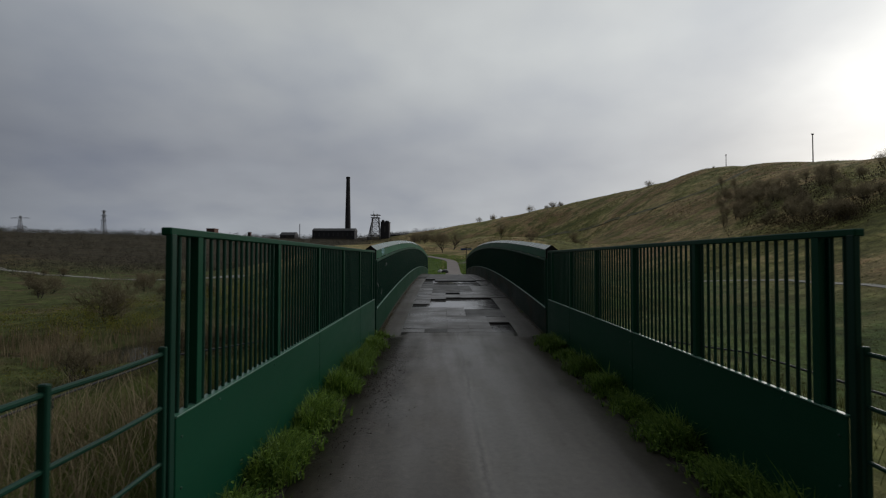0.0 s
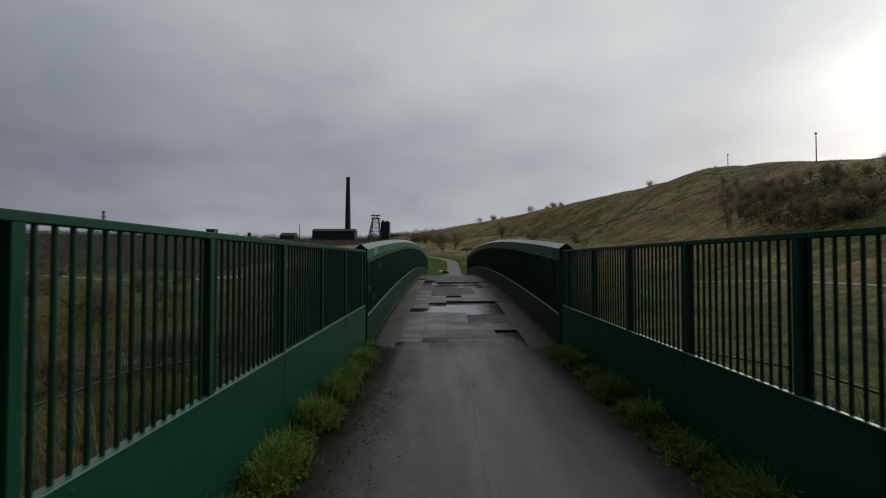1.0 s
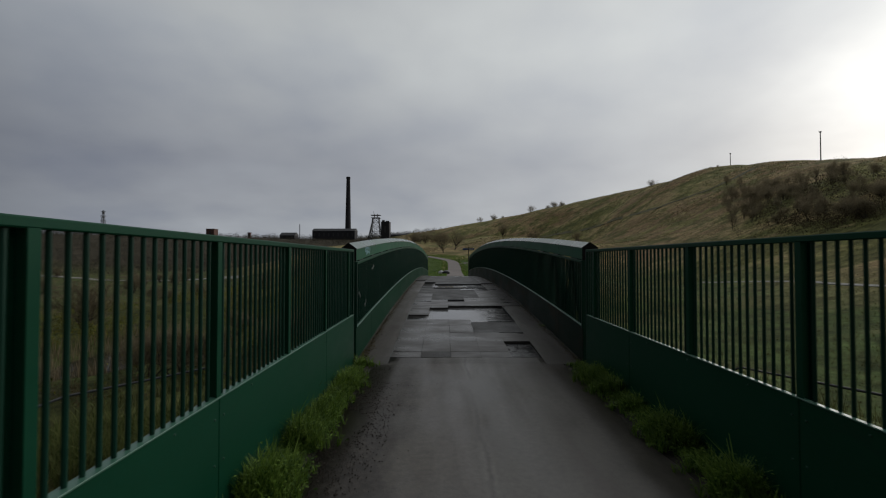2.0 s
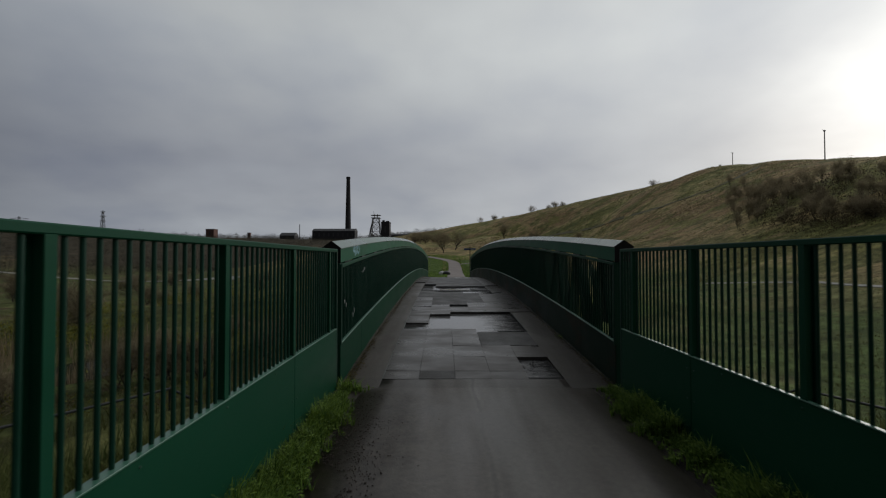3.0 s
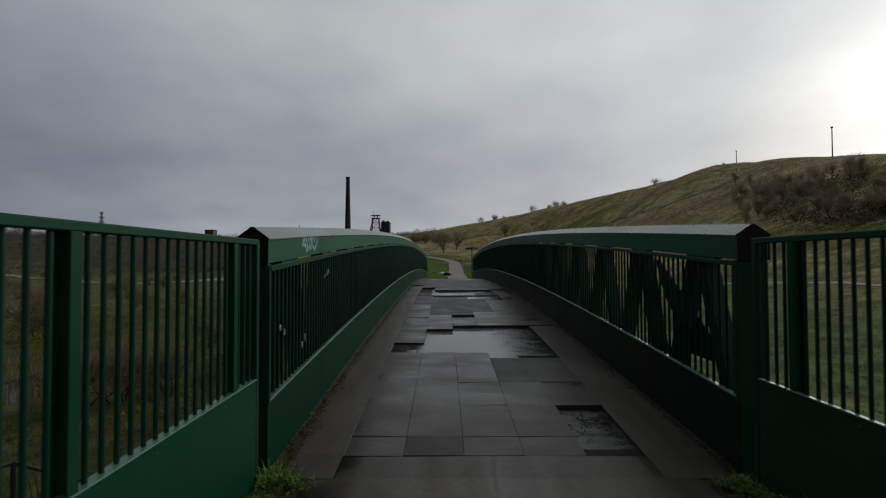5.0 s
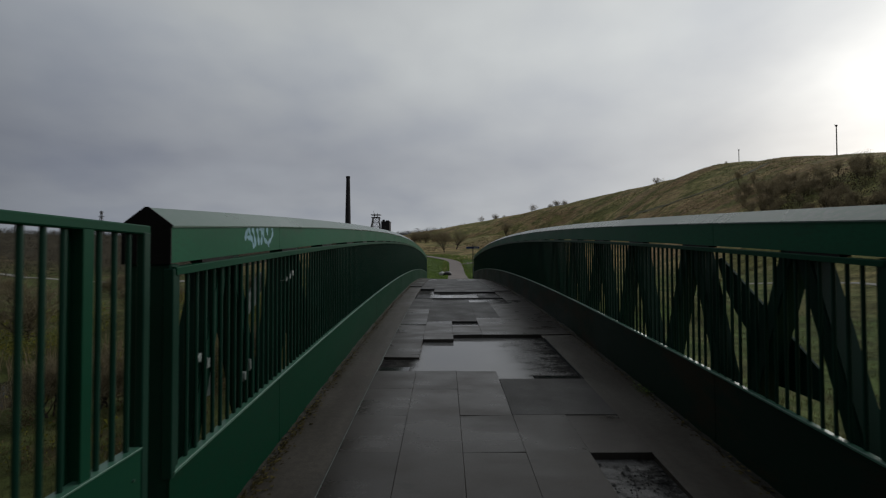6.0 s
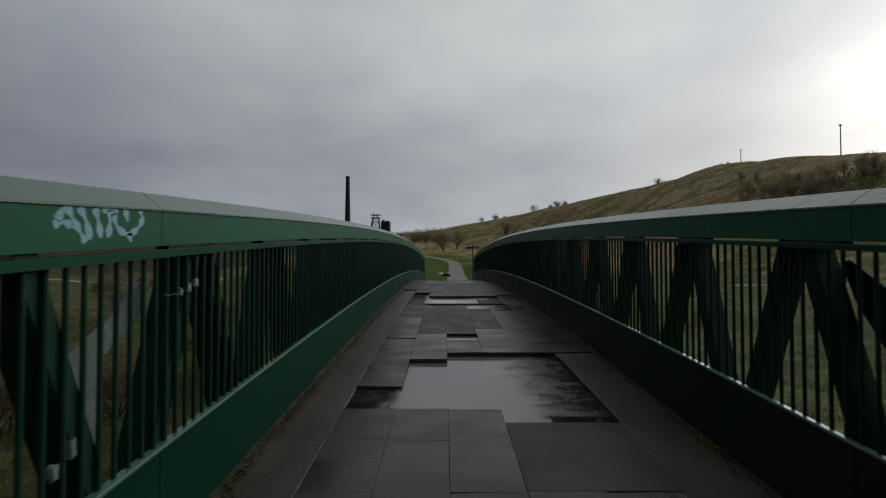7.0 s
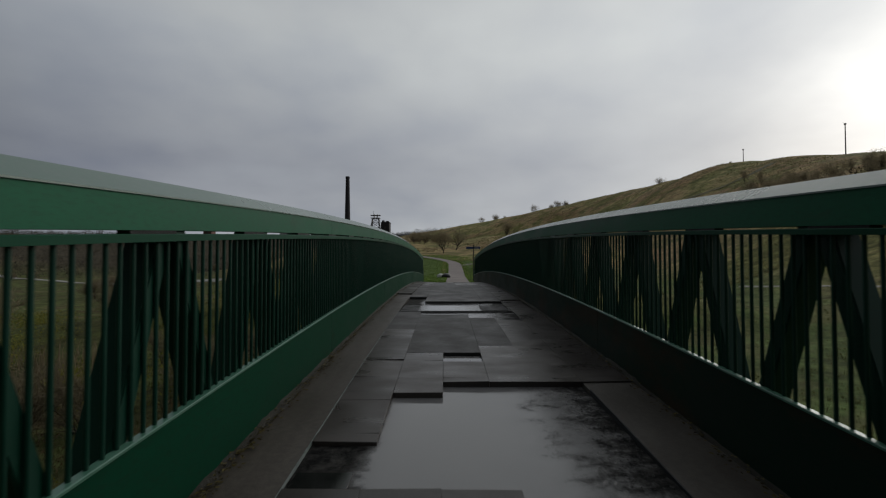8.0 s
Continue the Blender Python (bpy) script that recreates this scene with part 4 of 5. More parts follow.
def build_deck():
    d = thing("bridge_deck", (0, Y0, PATH_Z), "worn bridge deck of wet grey slabs with several missing", "bridge deck", kind="structure")
    base = Vector((0, Y0, PATH_Z))
    inv = Matrix.Translation(-base)
    ys = span(Y0 - 0.02, Y1 + 0.02, 0.5)

    def put(name, me, label=""):
        ob = part(name, me, SLAB, d, label)
        ob.matrix_basis = inv
        return ob

    def flat(y):
        return deck_z(min(max(y, Y0 + 0.001), Y1 - 0.001))

    put("tray", sweep("tray", [(-1.94, -0.17), (1.94, -0.17), (1.94, -0.085), (-1.94, -0.085)], ys, flat, STEEL_DARK), "dark bitumen-coated deck tray")
    put("soffit", sweep("soffit", [(-1.94, -0.42), (1.94, -0.42), (1.94, -0.171), (-1.94, -0.171)], ys, flat, STEEL_DARK))
    put("margin_strip", sweep("margin_strip", [(-1.945, -0.1), (-1.401, -0.1), (-1.401, -0.010), (-1.945, -0.006)], span(Y0 - 0.02, 24.36, 0.5), flat, ASPHALT), "dark wet margin strip")
    put("margin_strip", sweep("margin_strip", [(-1.945, -0.1), (-1.401, -0.1), (-1.401, 0.028), (-1.945, 0.036)], span(24.365, Y1, 0.5), flat, MARGIN), "dark wet margin strip")
    for a, b, low, mat, note in ((Y0 - 0.02, 14.62, -0.013, ASPHALT, "dark wet margin strip"), (14.625, 20.6, 0.004, SLAB, "grey wet margin strip"), (20.605, 22.5, -0.03, SLAB, "sunken wet margin strip"), (22.505, Y1, 0.004, SLAB, "grey wet margin strip")):
        put("margin_strip", sweep("margin_strip", [(1.332, -0.1), (1.945, -0.1), (1.945, low + 0.004), (1.332, low - 0.004)], span(a, b, 0.5), flat, mat), note)
    put("kerb_angle", sweep("kerb_angle", [(1.327, -0.09), (1.337, -0.09), (1.337, 0.004), (1.327, 0.004)], span(12.1, 14.35, 0.5), flat, LATTICE))
    put("kerb_angle", sweep("kerb_angle", [(1.327, -0.09), (1.337, -0.09), (1.337, 0.004), (1.327, 0.004)], span(18.73, 19.94, 0.5), flat, LATTICE))
    put("kerb_angle", sweep("kerb_angle", [(0.87, -0.03), (1.32, -0.03), (1.32, 0.004), (0.87, 0.004)], [18.74, 18.77], flat, STEEL_DARK))

    rnd = random.Random(5)

    def piece(name, c, a, b, mat, lift=0.0):
        x0, x1 = COLS[c] + 0.0009, COLS[c + 1] - 0.0009
        if b - a < 0.06:
            return
        ym = (a + b) / 2
        bm = box((x0, a + 0.0009, -0.075), (x1, b - 0.0009, 0.0), 0.0022)
        tiltx, tilty = rnd.uniform(-0.004, 0.004), rnd.uniform(-0.003, 0.003)
        off = rnd.uniform(-0.003, 0.004) + lift
        for v in bm.verts:
            v.co.z += flat(v.co.y) + off + tiltx * (v.co.x - (x0 + x1) / 2) / 0.27 + tilty * (v.co.y - ym) / 0.4
        put(name, mesh_from(bm, name, mat))

    starts = {0: 10.955, 1: 10.175, 2: 10.175, 3: 10.175, 4: 10.175}
    for c in range(5):
        cuts = set()
        y = starts[c]
        while y > 9.045:
            cuts.add(round(y, 3))
            y -= 0.77 if c != 1 else 0.8
        y = starts[c]
        while y < Y1 - 0.2:
            cuts.add(round(y, 3))
            y += 0.765 + rnd.uniform(-0.01, 0.01)
        cuts |= {9.045, Y1 - 0.01}
        patched = [(a, b) for c0, c1, a, b in PATCHES + SCREEDS if c0 <= c < c1]
        for a, b in HOLES.get(c, []) + patched:
            cuts = {v for v in cuts if not a - 0.12 < v < b + 0.12}
            cuts |= {a, b}
        seq = sorted(cuts)
        for a, b in zip(seq, seq[1:]):
            m = (a + b) / 2
            if any(p < m < q for p, q in HOLES.get(c, [])):
                continue
            if not any(p < m < q for p, q in patched):
                piece("slab", c, a, b, SLAB)
    # asphalt infills over several slab widths
    for c0, c1, a, b in SCREEDS:
        put("screed", sweep("screed", [(COLS[c0] + 0.002, -0.08), (COLS[c1] + 0.004, -0.08), (COLS[c1] + 0.004, 0.001), (COLS[c0] + 0.002, 0.001)], span(a + 0.002, b - 0.002, 0.4), flat, SLAB), "smooth grey screed")
    for c0, c1, a, b in PATCHES:
        yy = span(a + 0.002, b - 0.002, 0.4)
        put("patch", sweep("patch", [(COLS[c0] + 0.002, -0.08), (COLS[c1] - 0.002, -0.08), (COLS[c1] - 0.002, 0.003), (COLS[c0] + 0.002, 0.003)], yy, flat, PATCH), "dark bitumen infill")
    put("joint_strip", sweep("joint_strip", [(-1.4005, -0.03), (-1.3955, -0.03), (-1.3955, 0.004), (-1.4005, 0.004)], span(9.05, 19.9, 0.5), flat, FIN), "pale grey joint sealant")
    put("kerb_angle", sweep("kerb_angle", [(-1.39, -0.09), (1.32, -0.09), (1.32, 0.012), (-1.39, 0.012)], [19.95, 20.04], flat, STEEL_DARK))
    # sunken slabs left in the pits
    x0, x1 = COLS[4] + 0.01, COLS[5] - 0.01
    for a, b, y0, y1, sink, mat in ((x0, x1, 9.05, 9.26, 0.03, TAR_AND_SHADE), (COLS[0] + 0.02, COLS[0] + 0.44, 12.425, 12.66, 0.010, WET_BLACK), (0.62, 1.27, 20.26, 21.37, 0.006, TAR_AND_SHADE),
                                    (-1.37, -0.95, 20.16, 21.48, 0.006, TAR_AND_SHADE), (0.70, 1.315, 12.085, 12.26, 0.005, WET_BLACK)):
        put("sunken_slab", mesh_from(box((a, y0, deck_z(y0) - 0.085), (b, y1, deck_z(y0) - sink), 0.004), "sunken_slab", mat))
    # grit washed to the edges of the pits
    gv, gf = [], []
    for a, b, x0, x1, count in ((12.12, 14.55, 0.98, 1.31, 520), (12.1, 12.3, 0.60, 1.31, 160), (9.08, 10.12, 0.80, 1.31, 420)):
        for _ in range(count):
            x, y = rnd.uniform(x0, x1), rnd.uniform(a, b)
            if noise.noise((x * 4, y * 4, 2)) < -0.1:
                continue
            w = (y - 12.0) / 2.64
            z = deck_z(12.05) - 0.014 + w * (deck_z(14.6) - 0.062 - deck_z(12.05) + 0.014) if y > 11 else deck_z(y) - 0.05
            r = 0.004 + 0.016 * rnd.random() ** 3
            i = len(gv)
            turn = rnd.uniform(0, 1.5)
            gv += [(x + r * math.cos(turn + k * 1.5708), y + r * math.sin(turn + k * 1.5708), z - 0.002) for k in range(4)] + [(x, y, z + r * 0.6)]
            gf += [(i + k, i + (k + 1) % 4, i + 4) for k in range(4)]
    put("grit", raw("grit", gv, gf, PATCH), "black grit in the pits")
    # water standing in the pits
    def film(a, b, x0, x1, za, zb, mat=PUDDLE):
        verts, faces = [], []
        nx, ny = 6, 8
        for j in range(ny + 1):
            for i in range(nx + 1):
                verts.append((x0 + (x1 - x0) * i / nx, a + (b - a) * j / ny, za + (zb - za) * j / ny))
        for j in range(ny):
            for i in range(nx):
                q = j * (nx + 1) + i
                faces.append((q, q + 1, q + nx + 2, q + nx + 1))
        put("puddle", raw("puddle", verts, faces, mat), "shallow rainwater lying over bitumen, sky paleness in its colour")
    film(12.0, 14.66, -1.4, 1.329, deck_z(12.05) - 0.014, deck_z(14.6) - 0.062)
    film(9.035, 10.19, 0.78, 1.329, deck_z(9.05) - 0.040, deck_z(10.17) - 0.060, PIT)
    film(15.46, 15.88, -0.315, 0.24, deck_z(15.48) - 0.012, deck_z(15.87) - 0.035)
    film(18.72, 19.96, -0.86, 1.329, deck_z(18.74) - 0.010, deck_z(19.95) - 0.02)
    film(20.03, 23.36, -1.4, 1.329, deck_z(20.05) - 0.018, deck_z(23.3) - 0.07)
    # slot covers where the deck meets the tarmac
    put("joint_plate", sweep("joint_plate", [(-1.94, -0.02), (1.94, -0.02), (1.94, 0.004), (-1.94, 0.004)], [Y1 - 0.01, Y1 + 0.3], lambda y: PATH_Z, MARGIN))


build_deck()


def abutment(y0, y1):
    ob = part("abutment", box((-2.5, y0, -5.2), (2.5, y1, PATH_Z - 0.55), 0.03), CONCRETE)
    tagged(ob, "stained concrete bridge abutment", "abutment", kind="structure")


abutment(Y0 - 1.4, Y0 + 0.5)
abutment(Y1 - 0.5, Y1 + 1.4)


# ---- verges ----
def blades(name, spots, material, rnd, tall, wide, lean, per=1, leafy=False):
    """Many single blades or small leaves: spots are (x, y, z, scale)."""
    verts, faces = [], []
    for x, y, z, sc in spots:
        for _ in range(per):
            h = tall * sc * rnd.uniform(0.5, 1.25)
            a = rnd.uniform(0, 2 * math.pi)
            l = h * lean * rnd.uniform(0.2, 1.2)
            dx, dy = math.cos(a), math.sin(a)
            w = wide * rnd.uniform(0.6, 1.4)
            px, py = x + rnd.uniform(-0.05, 0.05) * sc, y + rnd.uniform(-0.05, 0.05) * sc
            i = len(verts)
            if leafy:
                zz = z + h * rnd.uniform(0.15, 1.0)
                cx, cy = px + dx * l, py + dy * l
                t = rnd.uniform(-0.5, 0.7)
                verts += [(cx, cy, zz), (cx + dx * w * 1.3 - dy * w * 0.7, cy + dy * w * 1.3 + dx * w * 0.7, zz + w * t), (cx + dx * w * 2.4, cy + dy * w * 2.4, zz + w * t * 0.6), (cx + dx * w * 1.3 + dy * w * 0.7, cy + dy * w * 1.3 - dx * w * 0.7, zz + w * t)]
                faces.append((i, i + 1, i + 2, i + 3))
            else:
                verts += [(px - dy * w, py + dx * w, z - 0.02), (px + dy * w, py - dx * w, z - 0.02), (px + dx * l * 0.4 + dy * w * 0.7, py + dy * l * 0.4 - dx * w * 0.7, z + h * 0.6), (px + dx * l * 0.4 - dy * w * 0.7, py + dy * l * 0.4 + dx * w * 0.7, z + h * 0.6), (px + dx * l, py + dy * l, z + h)]
                faces += [(i, i + 1, i + 2, i + 3), (i + 3, i + 2, i + 4)]
    return raw(name, verts, faces, material)


def build_verges():
    rnd = random.Random(11)
    for s in (-1, 1):
        soil = sweep("verge_soil", [(s * 1.46, -0.2), (s * 1.949, -0.2), (s * 1.949, 0.03), (s * 1.75, -0.004), (s * 1.56, -0.035)], span(-12, Y0 - 0.03, 0.4), lambda y: PATH_Z, SOIL)
        tagged(part("verge", soil, SOIL), "strip of damp soil along the parapet foot", "verge", kind="structure")
        tufts, leaves = [], []
        y = -2.2
        while y < Y0 - 0.1:
            # plants stand in clumps of uneven height with dark gaps between
            clump = 0.52 + 0.60 * noise.noise((y * 1.9, s * 3.0, 1.0)) + 0.65 * noise.noise((y * 4.6, s, 2))
            sc = min(max(0.16, clump * 1.15), 1.3) * (0.55 if y > Y0 - 0.75 else 1.0)
            for _ in range(int(26 * sc) + 3):
                off = abs(rnd.gauss(0, 0.14)) + 0.02
                x = s * (1.93 - min(off, 0.42) * (0.75 + 0.40 * sc))
                tall = sc * (1.15 - 1.6 * min(off, 0.4))
                tufts.append((x, y + rnd.uniform(-0.05, 0.05), PATH_Z + 0.0, tall * rnd.uniform(0.6, 1.2)))
                leaves.append((x, y + rnd.uniform(-0.05, 0.05), PATH_Z, tall * rnd.uniform(0.6, 1.2)))
            y += 0.055
        ob = part("verge_grass", blades("verge_grass", tufts, WEED, rnd, 0.27 if s < 0 else 0.24, 0.0055, 1.15, 6), WEED)
        tagged(ob, "tufts of green grass along the parapet foot", "grass", kind="stuff")
        ob = part("verge_weeds", blades("verge_weeds", leaves, WEED, rnd, 0.24 if s < 0 else 0.22, 0.014, 0.5, 5, True), WEED)
        tagged(ob, "low leafy green weeds along the parapet foot", "weeds", kind="stuff")
        # litter and moss along the bridge's kick plates
        spots = []
        for _ in range(4200 if s < 0 else 1500):
            y = Y0 + (Y1 - Y0) * rnd.random() ** 1.6
            x = s * (1.935 - abs(rnd.gauss(0, 0.03 + 0.04 * max(0, 0.4 + noise.noise((y * 1.3, s, 5))))))
            spots.append((x, y, deck_z(y) + (-0.008 if s > 0 and y < 14.6 else -0.004 if s < 0 and y < 24.36 else 0.012), rnd.uniform(0.4, 1)))
        ob = part("leaf_litter", blades("leaf_litter", spots, LITTER, rnd, 0.05, 0.0155, 0.6, 1, True), LITTER)
        tagged(ob, "brown leaf litter and moss along the kick plate", "leaf litter", kind="stuff")
        # low bank of moss and silt against the plate
        mv, mf = [], []
        low = -0.012 if s > 0 else -0.006
        yy = span(Y0 + 0.05, Y1 - 0.1, 0.09)
        for y in yy:
            drop = low if y < (14.6 if s > 0 else 24.36) else 0.008 if s > 0 else 0.032
            wide = max(0.015, (0.05 if s < 0 else 0.035) + 0.05 * noise.noise((y * 0.9, s * 2.0, 3)) + 0.025 * noise.noise((y * 4.2, s, 8)))
            high = 0.012 + wide * (0.55 + 0.4 * noise.noise((y * 6.0, s, 1)))
            z = deck_z(y) + drop
            mv += [(s * 1.9475, y, z + high), (s * (1.9475 - wide * 0.5), y, z + high * 0.55), (s * (1.9475 - wide), y, z - 0.004)]
        for r in range(len(yy) - 1):
            mf += [(3 * r + j, 3 * r + j + 1, 3 * r + j + 4, 3 * r + j + 3) for j in range(2)]
        ob = part("silt_bank", raw("silt_bank", mv, mf, SILT), SILT, smooth=True)
        tagged(ob, "narrow bank of brown silt and moss along the kick plate", "silt", kind="structure")
        if s > 0:
            spots = [(1.90 + rnd.gauss(0, 0.025), 11.6 + rnd.gauss(0, 0.10), deck_z(11.6) - 0.01, rnd.uniform(0.3, 0.8)) for _ in range(40)]
            ob = part("moss_tuft", blades("moss_tuft", spots, WEED, rnd, 0.11, 0.009, 0.7, 4, True), WEED)
            tagged(ob, "small green moss tuft at the foot of the kick plate", "moss", kind="stuff")
    # crumbs of soil spilled on the tarmac
    spots = []
    for _ in range(6500):
        y = rnd.gauss(5.6, 1.5)
        if y > 8.4:
            continue
        x = -1.64 + abs(rnd.gauss(0, 0.27))
        if noise.noise((x * 3, y * 1.6, 6)) > -0.15:
            spots.append((x, y, PATH_Z - 0.002, 1))
    verts, faces = [], []
    for x, y, z, _ in spots:
        r = 0.002 + 0.009 * rnd.random() ** 2.5
        i = len(verts)
        for k in range(4):
            a = k * math.pi / 2 + rnd.uniform(0, 1)
            verts.append((x + r * math.cos(a), y + r * math.sin(a), z))
        verts.append((x, y, z + r * 0.8))
        faces += [(i + k, i + (k + 1) % 4, i + 4) for k in range(4)]
    ob = part("soil_crumbs", raw("soil_crumbs", verts, faces, MUD), MUD)
    tagged(ob, "dark crumbs of soil trodden over the tarmac edge", "soil", kind="stuff")


build_verges()


# ---- rough grass, reeds and pond ----
def build_rough_grass():
    rnd = random.Random(21)
    near, dry, reeds = [], [], []
    for _ in range(15000):
        s = rnd.choice((-1, 1))
        x = s * (2.1 + 11 * rnd.random() ** 1.7)
        y = rnd.uniform(-3, 34)
        if y > 9 and abs(x) < 2.6:
            continue
        near.append((x, y, ground_z(x, y), rnd.uniform(0.6, 1.5)))
    for _ in range(2600):
        x = -(2.4 + 6.5 * rnd.random())
        y = -1.5 + 6 * rnd.random() ** 1.4
        if noise.noise((x * 0.5, y * 0.5, 3)) > -0.08:
            dry.append((x, y, ground_z(x, y), rnd.uniform(0.5, 1.3)))
    for _ in range(5000):
        x = 2.4 + 20 * rnd.random() ** 1.4
        y = rnd.uniform(-1, 34)
        if noise.noise((x * 0.35, y * 0.35, 8)) + 0.3 * noise.noise((x * 1.7, y * 1.7, 3)) > 0.05:
            near.append((x, y, ground_z(x, y), rnd.uniform(0.5, 1.1)))
    lush = []
    for _ in range(10000):
        x, y = -(2.15 + 5.5 * rnd.random() ** 1.3), rnd.uniform(-1.5, 7)
        if noise.noise((x * 0.6, y * 0.6, 11)) > -0.2:
            lush.append((x, y, ground_z(x, y), rnd.uniform(0.5, 1.2)))
    for px, py, rx, ry in PONDS:
        for _ in range(700):
            a, q = rnd.uniform(0, 2 * math.pi), rnd.uniform(0.9, 1.75)
            x, y = px + rx * q * math.cos(a), py + ry * q * math.sin(a)
            reeds.append((x, y, ground_z(x, y), rnd.uniform(0.5, 1.1)))
    for name, spots, mat, tall, wide, lean, per, label in (
            ("rough_grass", near, GRASS, 0.28, 0.006, 0.8, 2, "rough olive grass on the embankment"),
            ("dry_grass", dry, DRY, 0.66, 0.0045, 0.85, 4, "tall bleached dry grass beside the fence"),
            ("lush_grass", lush, LUSH, 0.30, 0.006, 1.0, 4, "green tangled grass at the foot of the fence"),
            ("reeds", reeds, REED, 1.1, 0.012, 0.3, 3, "dead straw-coloured reeds round the pond")):
        ob = part(name, blades(name, spots, mat, rnd, tall, wide, lean, per), mat)
        tagged(ob, label, "grass" if name != "reeds" else "reeds", kind="stuff")
    # tussocks further off
    spots = []
    for _ in range(26000):
        r = 12 + 62 * rnd.random() ** 1.3
        a = rnd.uniform(-1.25, 1.25)
        x, y = r * math.sin(a), r * math.cos(a)
        if abs(x) < 2.8 and y < 140:
            continue
        spots.append((x, y, ground_z(x, y), rnd.uniform(0.6, 1.6)))
    ob = part("tussocks", blades("tussocks", spots, MEADOW, rnd, 0.10, 0.011, 1.8, 5), MEADOW)
    tagged(ob, "scattered tussocks over the pasture", "grass", kind="stuff")
    for px, py, rx, ry in PONDS:
        verts = [(px + rx * (1 + 0.15 * math.sin(3 * k * 0.2618 + px)) * math.cos(k * 0.2618), py + ry * math.sin(k * 0.2618), -4.62) for k in range(24)]
        ob = part("pond", raw("pond", verts, [tuple(range(24))], POND), POND)
        tagged(ob, "still pond reflecting the grey sky", "water", kind="structure")


build_rough_grass()


# ---- trees and scrub ----
def bare_tree(rnd, height, spread, stems=1, levels=5, trunk_r=None, up=0.5, fine=0.006, haze=3):
    """Trunk and limb tubes, and fine twigs, as two meshes."""
    tv, tf, wv, wf = [], [], [], []

    def grow(p, d, length, r, level):
        k = 3 if level < 3 else 2
        pts, rad = [p], [r]
        q = p.copy()
        for j in range(k):
            d = (d + Vector((rnd.gauss(0, 0.14), rnd.gauss(0, 0.14), 0.05 * up))).normalized()
            q = q + d * length / k
            pts.append(q.copy())
            rad.append(r * (1 - 0.38 * (j + 1) / k))
        if level >= 3:
            tube_data(pts, rad, 3, wv, wf, False)
        else:
            tube_data(pts, rad, 6 if level < 2 else 4, tv, tf, False)
        if level >= levels:
            for _ in range(haze):
                c = pts[-1] + Vector((rnd.gauss(0, 1), rnd.gauss(0, 1), rnd.gauss(0, 1))) * height * 0.05
                a = Vector((rnd.gauss(0, 1), rnd.gauss(0, 1), rnd.gauss(0.4, 1))).normalized() * height * rnd.uniform(0.03, 0.07)
                b = Vector((rnd.gauss(0, 1), rnd.gauss(0, 1), rnd.gauss(0, 1))).normalized() * height * 0.004
                i = len(wv)
                wv.extend([tuple(c - a + b), tuple(c - a - b), tuple(c + a)])
                wf.append((i, i + 1, i + 2))
            return
        for j in range(8 if level == 0 and stems == 1 else rnd.randint(3, 4) if level < 3 else 3):
            t = rnd.uniform(0.25 if level == 0 else 0.35, 1.0) if j else 1.0
            i = min(int(t * k), k - 1)
            start = pts[i].lerp(pts[i + 1], t * k - i)
            side = Vector((rnd.gauss(0, 1), rnd.gauss(0, 1), rnd.gauss(0.15, 0.5))).normalized()
            nd = (d * (1.0 if j == 0 else 0.55) + side * spread * (0.5 if j == 0 else 1.0) + Vector((0, 0, 0.25 * up))).normalized()
            grow(start, nd, length * rnd.uniform(0.62, 0.88), max(r * rnd.uniform(0.42, 0.6), fine), level + 1)

    for _ in range(stems):
        d = Vector((rnd.gauss(0, 0.35 if stems > 1 else 0.06), rnd.gauss(0, 0.35 if stems > 1 else 0.06), 1)).normalized()
        grow(Vector((rnd.gauss(0, 0.2) * (stems > 1), rnd.gauss(0, 0.2) * (stems > 1), -0.25)), d, height * 0.33, trunk_r or height * 0.022, 0)
    return raw("trunk", tv, tf, BARK), raw("crown", wv, wf, TWIG)


def tree_thing(name, place, meshes, label, category, group, turn=0, size=1):
    t = thing(name, Matrix.LocRotScale(place, Euler((0, 0, turn)), (size,) * 3), label, category, group)
    part("trunk", meshes[0], BARK, t)
    part("crown", meshes[1], TWIG, t, "leafless twigs")
    return t


